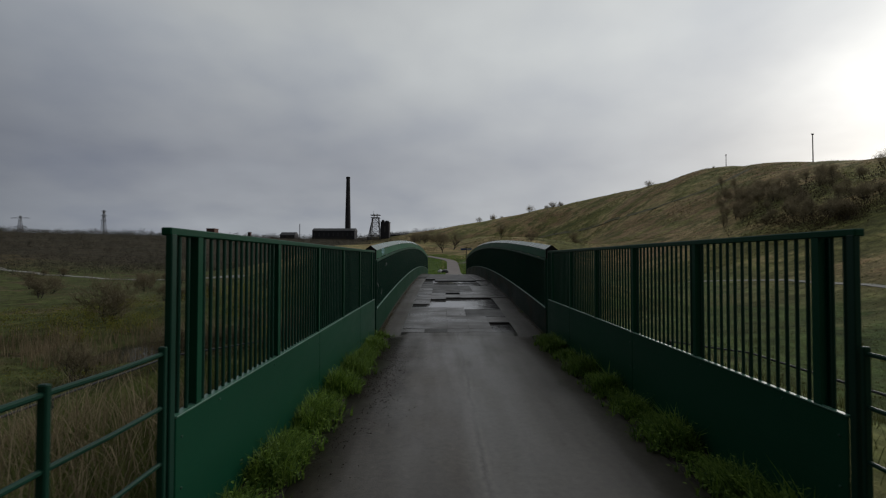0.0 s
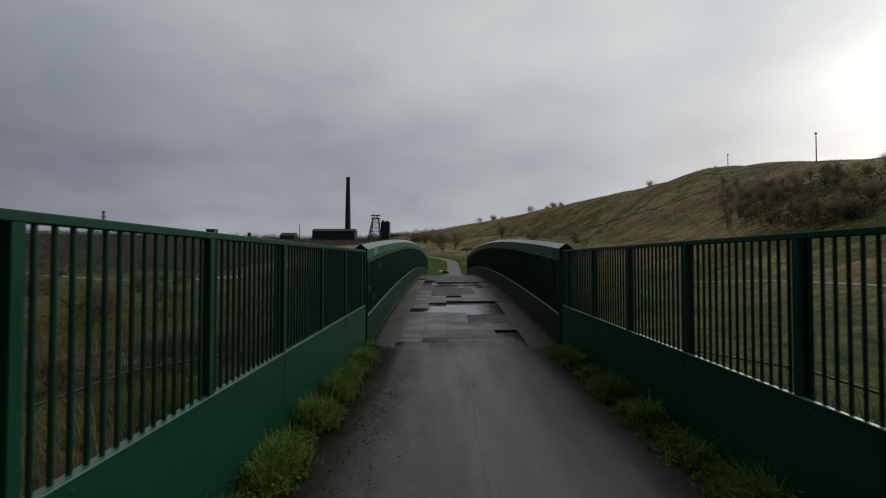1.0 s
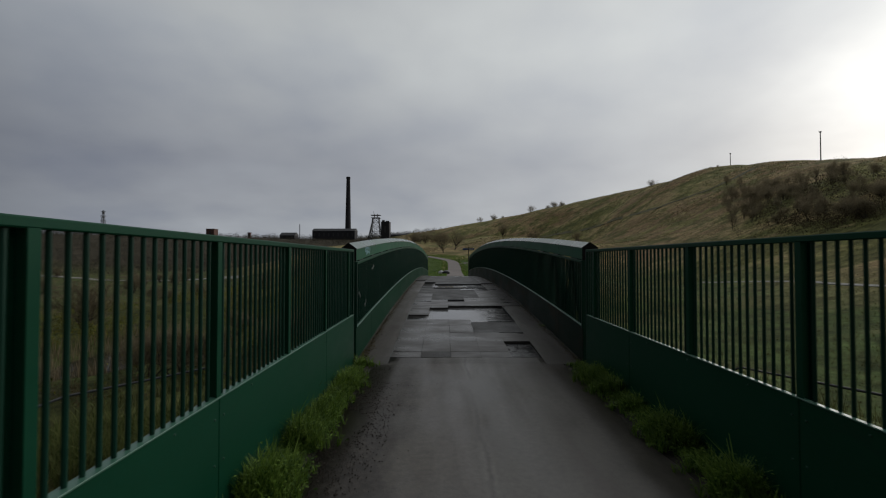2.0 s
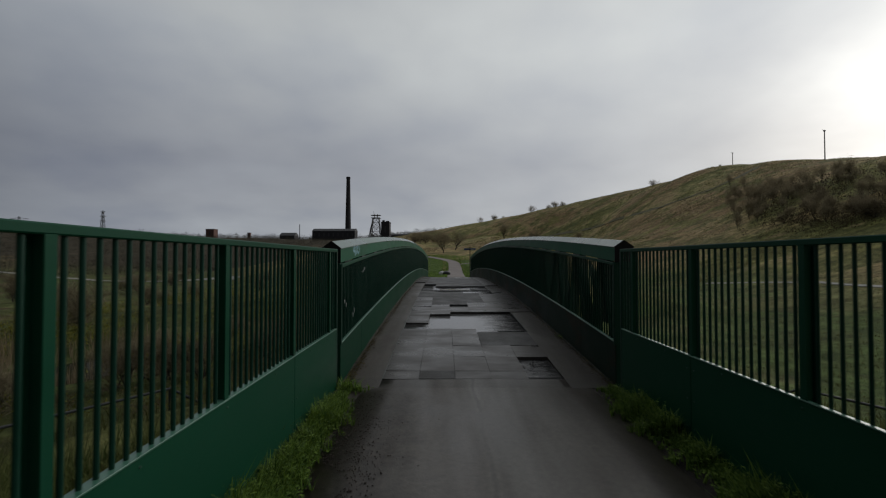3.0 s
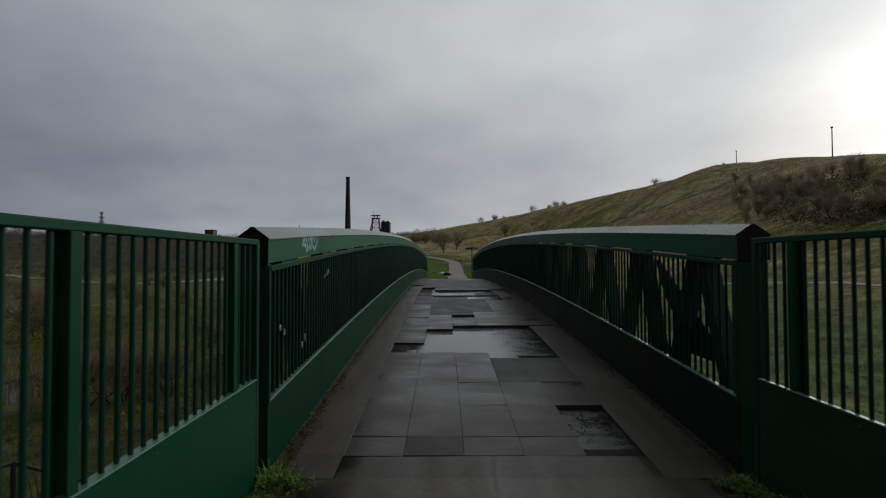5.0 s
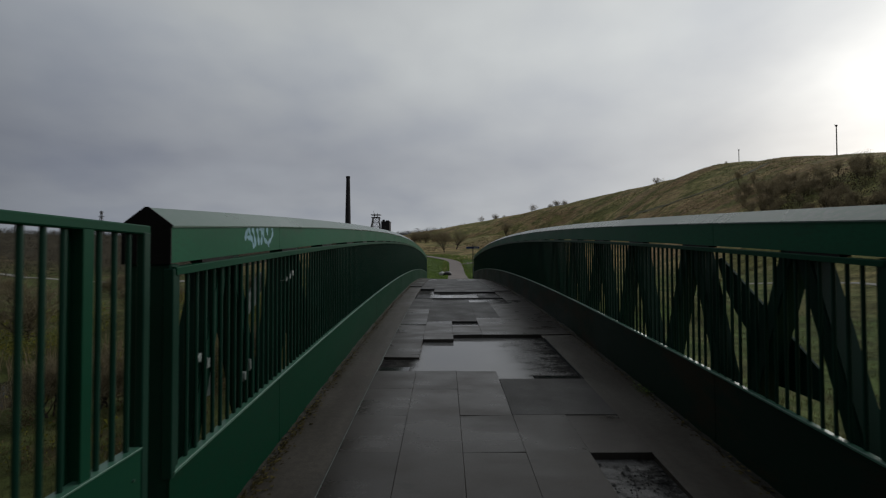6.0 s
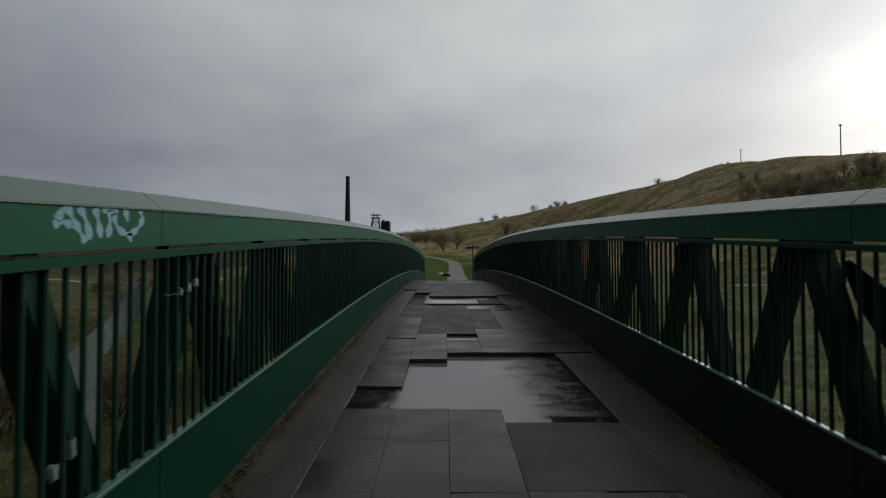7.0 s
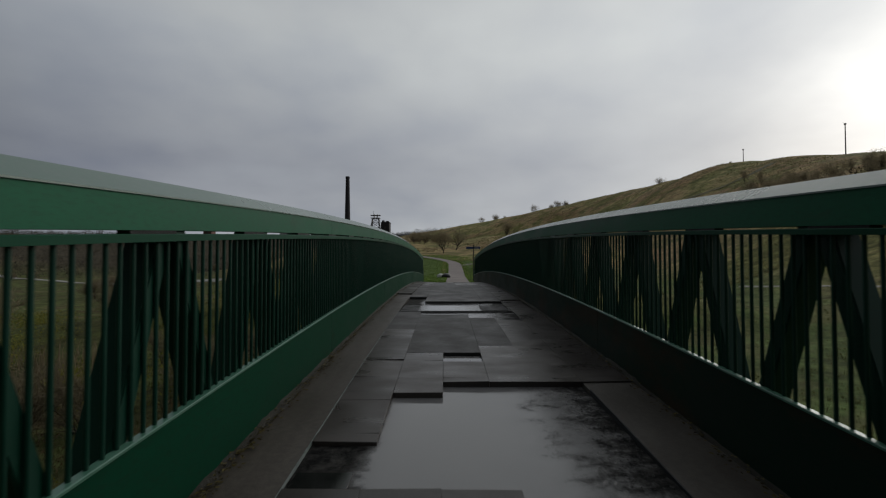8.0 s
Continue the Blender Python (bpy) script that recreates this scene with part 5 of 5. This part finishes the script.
def build_trees():
    rnd = random.Random(31)
    trees = [bare_tree(rnd, 6.0, 0.8, levels=4, trunk_r=0.13, fine=0.014) for _ in range(2)] + [bare_tree(rnd, 7.0, 0.42, levels=4, up=1.2, trunk_r=0.13, fine=0.014)]
    bushes = [bare_tree(rnd, 4.0, 0.75, stems=5, levels=4, trunk_r=0.06, fine=0.014) for _ in range(3)]

    def at(x, y):
        return Vector((x, y, ground_z(x, y)))

    def put(name, x, y, meshes, size, label, category, group):
        tree_thing(name, at(x, y) - Vector((0, 0, (1.9 if y > 300 else 0.5) if name == "hill_tree" else 0)), meshes, label, category, group, rnd.uniform(0, 6.28), size)

    # by the bend of the path
    put("hawthorn", -0.6, 112, trees[0], 1.05, "leafless hawthorn beside the path bend", "tree", "path trees")
    put("hawthorn", 2.6, 128, trees[1], 1.15, "leafless hawthorn beside the path bend", "tree", "path trees")
    for _ in range(15):
        y = rnd.uniform(176, 225)
        put("thicket_tree", rnd.uniform(-0.075, 0.012) * y, y, trees[rnd.randint(0, 1)], rnd.uniform(0.65, 1.05), "leafless tree in the thicket below the hill", "tree", "thicket trees")
    for _ in range(12):
        y = rnd.uniform(260, 330)
        put("thicket_tree", rnd.uniform(0.01, 0.06) * y, y, trees[rnd.randint(0, 1)], rnd.uniform(0.8, 1.1), "leafless tree in the thicket below the hill", "tree", "thicket trees")
    # single trees on the hill's flank and crest
    hill = [bare_tree(rnd, 3.8, 1.0, stems=6, levels=4, trunk_r=0.05, up=0.2, fine=0.012, haze=2) for _ in range(2)] + [trees[2]]
    for x, y, k, sz in ((18, 140, 2, 0.75), (31, 152, 0, 0.8), (52, 172, 1, 0.9), (58, 180, 0, 0.7), (26, 135, 1, 0.6), (44, 150, 2, 0.7), (83, 420, 2, 1.5), (93, 375, 1, 1.2), (97, 368, 0, 1.0), (90, 385, 0, 0.8),
                        (52, 470, 0, 1.4), (38, 475, 1, 1.3), (60, 455, 1, 0.7), (119, 255, 0, 1.15), (123, 222, 1, 0.35), (126, 205, 1, 0.3), (13, 118, 1, 0.55), (24, 122, 0, 0.5), (38, 128, 1, 0.5)):
        put("hill_tree", x, y, trees[0] if (x, y) in ((38, 475), (83, 420)) else bushes[k] if y > 300 and k < 2 else hill[k], sz * (1.1 if (x, y) in ((38, 475), (83, 420)) else 1.6 if y > 300 else 1.1), "small leafless tree on the grassy hillside", "tree", "hill trees")
    # scrub on the slope: slim feathery trees over low bushes
    slim = [bare_tree(rnd, 6.0, 0.5, levels=4, up=1.2, trunk_r=0.06, fine=0.009, haze=4) for _ in range(3)]
    for k in range(64):
        u, v = rnd.random(), rnd.random() ** 0.9
        x = (55 + 5 * u) * (1 - v) + (84 + 10 * u) * v + rnd.uniform(-2, 2)
        y = (50 + 44 * u) * (1 - v) + (80 + 72 * u) * v + rnd.uniform(-3, 3)
        put("slope_tree", x, y, slim[k % 3], rnd.uniform(0.45, 0.85), "slim leafless tree with feathery twigs on the slope", "tree", "slope trees")
    for k in range(26):
        u, v = rnd.random(), rnd.random()
        x = (56 + 4 * u) * (1 - v) + (85 + 8 * u) * v + rnd.uniform(-2, 2)
        y = (50 + 37 * u) * (1 - v) + (80 + 62 * u) * v + rnd.uniform(-2, 2)
        put("scrub_bush", x, y, bushes[k % 3], rnd.uniform(0.5, 0.9), "leafless scrub bush on the slope", "bush", "slope scrub")
    # shrubs over the valley pasture
    for k in range(44):
        x, y = -28 - 95 * rnd.random(), 34 + 100 * rnd.random()
        put("valley_bush", x, y, bushes[k % 3], rnd.uniform(0.5, 1.1), "leafless willow bush in the valley pasture", "bush", "valley bushes")
    for k in range(12):
        x, y = -9 - 12 * rnd.random(), 14 + 22 * rnd.random()
        put("stream_bush", x, y, bushes[k % 3], rnd.uniform(0.4, 0.7), "leafless bush beside the stream", "bush", "stream bushes")

    # far scrub and woods: uneven masses of twiggy flakes
    def mass(name, spots, label, mat=SCRUB, category="woods", flakes=30, small=0.04, big=0.11):
        verts, faces = [], []
        for x, y, h in spots:
            z = ground_z(x, y)
            for _ in range(flakes):
                u, v, t = rnd.gauss(0, 0.30), rnd.gauss(0, 0.30), rnd.random()
                px, py, pz = x + u * h, y + v * h, z + h * (0.05 + 0.95 * t) * (1 - 0.5 * min(u * u + v * v, 1))
                i = len(verts)
                sz = h * rnd.uniform(small, big)
                for _ in range(3):
                    verts.append((px + rnd.gauss(0, sz), py + rnd.gauss(0, sz), pz + rnd.gauss(0, sz * 1.4)))
                faces.append((i, i + 1, i + 2))
        ob = part(name, raw(name, verts, faces, mat), mat)
        tagged(ob, label, category, kind="stuff")

    spots = []
    for _ in range(8500):
        a = rnd.uniform(-1.08, -0.02)
        r = (178 if a < -0.38 else 290) + 440 * rnd.random() ** 1.15
        if r > 618:
            continue
        spots.append((r * math.sin(a), r * math.cos(a), rnd.uniform(1.6, 3.6) * (0.6 + r / 900)))
    mass("far_scrub", spots, "dark winter scrub covering the far rise", flakes=40, small=0.022, big=0.05)
    spots = []
    for _ in range(520):
        a = rnd.uniform(-1.05, 0.12)
        r = rnd.uniform(560, 640)
        spots.append((r * math.sin(a), r * math.cos(a), rnd.uniform(4.0, 6.5) * (1.1 + 0.4 * noise.noise((a * 14, 0, 0)))))
    mass("far_woods", spots, "distant bare treeline on the skyline", flakes=120, small=0.02, big=0.045)
    spots = []
    for _ in range(300):
        if rnd.random() < 0.35:
            spots.append((rnd.gauss(60, 2.5), rnd.gauss(70, 8.0), rnd.uniform(0.9, 2.0)))
        else:
            u, v = rnd.random(), rnd.random() ** 1.3
            spots.append(((56 + 4 * u) * (1 - v) + (85 + 8 * u) * v, (50 + 37 * u) * (1 - v) + (80 + 62 * u) * v, rnd.uniform(1.0, 2.6)))
    mass("slope_thicket", spots, "dark bramble thicket on the hillside", BRAMBLE, "thicket", 90, 0.02, 0.05)
    spots = []
    while len(spots) < 800:
        x, y = -9 - 34 * rnd.random(), 18 + 34 * rnd.random()
        if any(math.hypot((x - px) / (rx + 1), (y - py) / (ry + 1)) < 1 for px, py, rx, ry in PONDS) or noise.noise((x * 0.16, y * 0.16, 4)) < -0.02:
            continue
        spots.append((x, y, rnd.uniform(0.5, 1.35)))
    mass("gorse", spots, "yellow-green gorse and bramble round the pond", GORSE, "bushes", 80, 0.016, 0.038)
    spots = [(rnd.uniform(-16, -9), rnd.uniform(17, 25), rnd.uniform(0.4, 0.9)) for _ in range(32)]
    mass("bracken_patch", spots, "rust-brown dead bracken beside the pond", BRACKEN, "bracken", 110, 0.02, 0.05)
    spots = []
    for _ in range(60):
        y = rnd.uniform(172, 226)
        spots.append((rnd.uniform(-0.09, 0.02) * y, y, rnd.uniform(0.9, 2.0)))
    for _ in range(26):
        spots.append((rnd.uniform(8, 26), rnd.uniform(104, 118), rnd.uniform(0.6, 1.3)))
    for _ in range(14):
        spots.append((rnd.uniform(-9, -2), rnd.uniform(116, 124), rnd.uniform(0.8, 1.6)))
    mass("foot_thicket", spots, "low brown thicket below the hill", BRACKEN, "thicket", 60, 0.03, 0.06)


build_trees()


def hill_tufts():
    """Tufts of pale grass and rusty bracken over the slopes."""
    rnd = random.Random(51)
    for name, mat, count, freq, seed, label in (("hill_grass", TUFT, 36000, 0.05, 2, "pale tufted grass over the hillside"), ("bracken", BRACKEN, 11000, 0.03, 6, "rust-brown dead bracken on the hillside")):
        verts, faces = [], []
        while len(faces) < count:
            y = 66 + 320 * rnd.random() ** 1.6
            x = 6 + (0.9 * y + 20) * rnd.random()
            if x > 124 or noise.noise((x * freq, y * freq, seed)) < (-0.15 if seed == 2 else 0.06):
                continue
            z = ground_z(x, y)
            sz = (0.06 + 0.0010 * y) * rnd.uniform(0.6, 1.3)
            i = len(verts)
            a = rnd.uniform(0, 6.28)
            dx, dy = math.cos(a) * sz, math.sin(a) * sz
            verts += [(x - dx, y - dy, z - 0.03), (x + dx, y + dy, z - 0.03), (x + rnd.gauss(0, sz * 0.4), y + rnd.gauss(0, sz * 0.4), z + sz * rnd.uniform(0.3, 0.75))]
            faces.append((i, i + 1, i + 2))
        ob = part(name, raw(name, verts, faces, mat), mat)
        tagged(ob, label, "grass" if seed == 2 else "bracken", kind="stuff")


hill_tufts()


# ---- the colliery on the skyline ----
def frustum(r0, r1, h, sides=20):
    bm = bmesh.new()
    bmesh.ops.create_cone(bm, cap_ends=True, segments=sides, radius1=r0, radius2=r1, depth=h)
    bmesh.ops.translate(bm, verts=bm.verts, vec=(0, 0, h / 2))
    return bm


def chimney():
    x, y = -108.5, 500
    z = ground_z(x, y)
    top = 94.0
    c = thing("chimney", (x, y, z - 1), "tall dark brick colliery chimney against the sky", "chimney")
    h = top - z
    part("shaft", frustum(3.5, 2.05, h), BRICK_FAR, c)
    cap = frustum(2.35, 2.3, 2.2)
    bmesh.ops.translate(cap, verts=cap.verts, vec=(0, 0, h - 1.2))
    part("cap", cap, BRICK_FAR, c)
    plinth = box((-4.2, -4.2, 0), (4.2, 4.2, 9), 0.3)
    part("plinth", plinth, BRICK_FAR, c)


def shed(name, x, y, w, d, wall_h, roof_h, label, mat=BRICK_FAR, base=None):
    z = ground_z(x, y) if base is None else base
    b = thing(name, (x, y, z), label, "building", "colliery buildings")
    part("wall", box((-w / 2, -d / 2, -6), (w / 2, d / 2, wall_h), 0.05), mat, b)
    if roof_h:
        verts = [(-w / 2 - 0.4, -d / 2 - 0.4, wall_h), (w / 2 + 0.4, -d / 2 - 0.4, wall_h), (w / 2 + 0.4, d / 2 + 0.4, wall_h), (-w / 2 - 0.4, d / 2 + 0.4, wall_h), (-w / 2 - 0.4, 0, wall_h + roof_h), (w / 2 + 0.4, 0, wall_h + roof_h)]
        part("roof", raw("roof", verts, [(0, 1, 5, 4), (2, 3, 4, 5), (0, 4, 3), (1, 2, 5), (3, 2, 1, 0)], SLATE), SLATE, b)
    else:
        part("parapet", box((-w / 2 - 0.3, -d / 2 - 0.3, wall_h), (w / 2 + 0.3, d / 2 + 0.3, wall_h + 0.6), 0.05), mat, b)
    k = max(int(w / 5), 1)
    for j in range(k):
        xx = -w / 2 + (j + 0.5) * w / k
        part("window", box((xx - 0.8, -d / 2 - 0.08, wall_h * 0.35), (xx + 0.8, -d / 2 + 0.02, wall_h * 0.75), 0.02), SLATE, b)
    return b


def strut_set(name, segs, r, parent, material=LATTICE, sides=4):
    v, f = [], []
    for a, b in segs:
        tube_data([a, b], [r, r], sides, v, f)
    return part(name, raw(name, v, f, material), material, parent)


def lattice_legs(w0, w1, h, bays):
    """Corner legs and crossed bracing of a tapering square tower."""
    legs, braces = [], []

    def corner(t, k):
        w = (w0 + (w1 - w0) * t) / 2
        return Vector(((-w, w, w, -w)[k], (-w, -w, w, w)[k], h * t))
    for k in range(4):
        legs.append((corner(0, k), corner(1, k)))
    for j in range(bays):
        a, b = j / bays, (j + 1) / bays
        for k in range(4):
            q = (k + 1) % 4
            braces += [(corner(a, k), corner(b, q)), (corner(a, q), corner(b, k)), (corner(b, k), corner(b, q))]
    return legs, braces


def headgear(x, y, top):
    z = ground_z(x, y) - 1
    h = top - z
    g = thing("winding_tower", (x, y, z), "dark lattice pit headgear with two winding wheels", "pit headgear")
    legs, braces = lattice_legs(11, 6.5, h - 3, 5)
    strut_set("leg", legs, 0.45, g)
    strut_set("bracing", braces, 0.22, g)
    strut_set("back_stay", [(Vector((-8.5, 2, 0)), Vector((-3, 0, h - 4))), (Vector((-8.5, -3, 0)), Vector((-3, -3, h - 4)))], 0.4, g)
    part("platform", box((-4.6, -4.6, h - 3.2), (4.6, 4.6, h - 2.6), 0.05), LATTICE, g)
    part("canopy", box((-5.2, -3.4, h - 0.3), (5.2, 3.4, h + 0.3), 0.05), LATTICE, g)
    for dx in (-1.6, 1.6):
        bm = bmesh.new()
        bmesh.ops.create_cone(bm, cap_ends=True, segments=20, radius1=2.4, radius2=2.4, depth=0.4)
        bmesh.ops.transform(bm, verts=bm.verts, matrix=pose(dx, 0, h - 2.9 + 2.2, 90, 0, 90))
        part("winding_wheel", bm, LATTICE, g)
    strut_set("mast", [(Vector((-2.5, 0, h)), Vector((-2.5, 0, h + 4.5)))], 0.2, g)


def pylon(x, y, top, arms, label):
    z = ground_z(x, y) - 1
    h = top - z
    p = thing("pylon", (x, y, z), label, "pylon", "pylons")
    legs, braces = lattice_legs(5.5, 1.2, h, 7)
    strut_set("leg", legs, 0.22, p)
    strut_set("bracing", braces, 0.11, p)
    for zz, w in arms:
        strut_set("crossarm", [(Vector((-w, 0, h * zz)), Vector((w, 0, h * zz))), (Vector((-w, 0, h * zz)), Vector((0, 0, h * zz + 1.8))), (Vector((w, 0, h * zz)), Vector((0, 0, h * zz + 1.8)))], 0.2, p)


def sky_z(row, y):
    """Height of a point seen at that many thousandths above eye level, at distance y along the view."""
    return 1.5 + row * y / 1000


chimney()
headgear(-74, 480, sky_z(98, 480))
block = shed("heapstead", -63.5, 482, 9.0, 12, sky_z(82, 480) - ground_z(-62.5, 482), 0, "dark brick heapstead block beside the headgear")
for dx, r, up in ((-2.6, 1.7, 2.2), (1.6, 2.3, 1.4)):
    tank = frustum(r, r * 0.75, up, 14)
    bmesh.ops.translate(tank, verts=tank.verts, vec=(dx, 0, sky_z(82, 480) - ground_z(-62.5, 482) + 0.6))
    part("roof_tank", tank, BRICK_FAR, block)
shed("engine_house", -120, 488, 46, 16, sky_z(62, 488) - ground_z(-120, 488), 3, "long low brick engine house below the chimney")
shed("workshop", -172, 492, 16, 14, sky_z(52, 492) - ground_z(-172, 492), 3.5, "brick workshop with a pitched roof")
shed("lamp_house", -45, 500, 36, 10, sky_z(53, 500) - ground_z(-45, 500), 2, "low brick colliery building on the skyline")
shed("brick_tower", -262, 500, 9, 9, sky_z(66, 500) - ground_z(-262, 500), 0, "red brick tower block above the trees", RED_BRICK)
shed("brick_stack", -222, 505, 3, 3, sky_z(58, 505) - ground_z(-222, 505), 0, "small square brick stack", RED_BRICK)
m = thing("mast", (-163, 500, ground_z(-163, 500) - 1), "thin steel mast on the skyline", "mast")
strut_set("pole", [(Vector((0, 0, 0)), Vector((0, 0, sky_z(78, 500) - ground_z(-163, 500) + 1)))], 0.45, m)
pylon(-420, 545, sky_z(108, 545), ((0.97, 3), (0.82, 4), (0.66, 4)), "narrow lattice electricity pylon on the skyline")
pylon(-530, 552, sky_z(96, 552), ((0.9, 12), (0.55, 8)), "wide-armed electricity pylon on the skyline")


def hill_pole(x, y, h, label):
    z = ground_z(x, y)
    p = thing("hill_pole", (x, y, z - 0.6), label, "pole", "hill poles")
    part("shaft", tube("shaft", [(0, 0, 0), (0, 0, h)], [0.17, 0.13], POLE, 10), POLE, p)
    part("head", box((-0.28, -0.2, h - 0.1), (0.28, 0.2, h + 0.35), 0.05), POLE, p)
    part("bracket", tube("bracket", [(0, 0, h * 0.98), (-0.7, 0, h + 0.6)], [0.05, 0.03], POLE, 6), POLE, p)


hill_pole(119.0, 141.0, 9.6, "tall dark timber pole on the hill crest")
hill_pole(134.5, 209, 6.6, "dark timber pole on the hill crest")


# ---- beyond the bridge ----
def fingerpost(x, y):
    z = ground_z(x, y)
    f = thing("fingerpost", (x, y, z), "blue fingerpost sign on a dark steel post", "sign")
    part("post", tube("post", [(0, 0, -0.3), (0, 0, 3.0)], [0.04, 0.04], POLE, 10), POLE, f)
    part("finial", frustum(0.055, 0.02, 0.1, 10), POLE, f).matrix_basis = Matrix.Translation((0, 0, 3.0))
    for dx, a in ((1, -0.5), (-1, -0.3)):
        b = part("blade", box((0.03, -0.015, 2.74), (0.62, 0.015, 2.92), 0.008), BLUE_SIGN, f, "blue enamel sign blade")
        b.matrix_basis = Matrix.Rotation(a if dx > 0 else math.pi + a, 4, "Z")
        for k in range(2):
            t = part("text_bar", box((0.1, -0.019, 2.775 + 0.06 * k), (0.5, -0.015, 2.80 + 0.06 * k)), WHITE_PAINT, b)


fingerpost(2.1, 46.6)


def sack(name, x, y, r, material, label, seed):
    z = ground_z(x, y)
    bm = bmesh.new()
    bmesh.ops.create_icosphere(bm, subdivisions=3, radius=1)
    for v in bm.verts:
        k = 1 + 0.22 * noise.noise(v.co * 1.7 + Vector((seed, 0, 0))) + 0.08 * noise.noise(v.co * 5 + Vector((0, seed, 0)))
        v.co = Vector((v.co.x * k * r * 1.25, v.co.y * k * r, max(v.co.z * k * r * 0.75, -r * 0.5)))
    ob = part(name, bm, material, None, "", True)
    ob.matrix_basis = Matrix.Translation((x, y, z + r * 0.5))
    tagged(ob, label, "refuse sack", "dumped sacks")


sack("refuse_sack", -0.72, 54.5, 0.33, SACK_WHITE, "white plastic sack dumped at the path edge", 1)
sack("refuse_sack", -0.18, 54.2, 0.36, SACK_BLACK, "black plastic sack dumped beside a white one", 4)


def far_fence(s):
    pts = [(s * 2.0, 43.7), (s * 2.05, 45.2), (s * 2.2, 46.8)]
    post_and_rail("tube_fence", [(x, y, ground_z(x, y)) for x, y in pts], (0.55, 1.0), 1.1, "short dark tube fence at the bridge end", "far fences", 0.02, 0.035)


far_fence(-1)
far_fence(1)


def far_lawn():
    rnd = random.Random(41)
    spots = []
    for _ in range(15000):
        y = 44.3 + 60 * rnd.random() ** 1.5
        s = rnd.choice((-1, 1))
        x = path_centre(y) + s * (1.0 + 7 * rnd.random() ** 1.4)
        spots.append((x, y, ground_z(x, y), rnd.uniform(0.6, 1.2)))
    ob = part("lawn_grass", blades("lawn_grass", spots, WEED, rnd, 0.12, 0.03, 1.2, 3), WEED)
    tagged(ob, "short green grass beside the far path", "grass", kind="stuff")


far_lawn()


def lawn_sheet(x0, x1, y0, y1):
    xs, ys = span(x0, x1, 0.6), span(y0, y1, 1.0)
    verts = [(x + 0.25 * noise.noise((x, y * 0.4, 3)), y, ground_z(x, y) + (0.025 if 0 < i < len(xs) - 1 and 0 < j < len(ys) - 1 else -0.15)) for j, y in enumerate(ys) for i, x in enumerate(xs)]
    n = len(xs)
    faces = [(r * n + c, r * n + c + 1, (r + 1) * n + c + 1, (r + 1) * n + c) for r in range(len(ys) - 1) for c in range(n - 1)]
    ob = part("lawn", raw("lawn", verts, faces, LAWN), LAWN, smooth=True)
    tagged(ob, "short bright green grass beside the far path", "grass", kind="structure")


lawn_sheet(-9, -0.25, 43.9, 92)
lawn_sheet(2.1, 7, 43.9, 88)
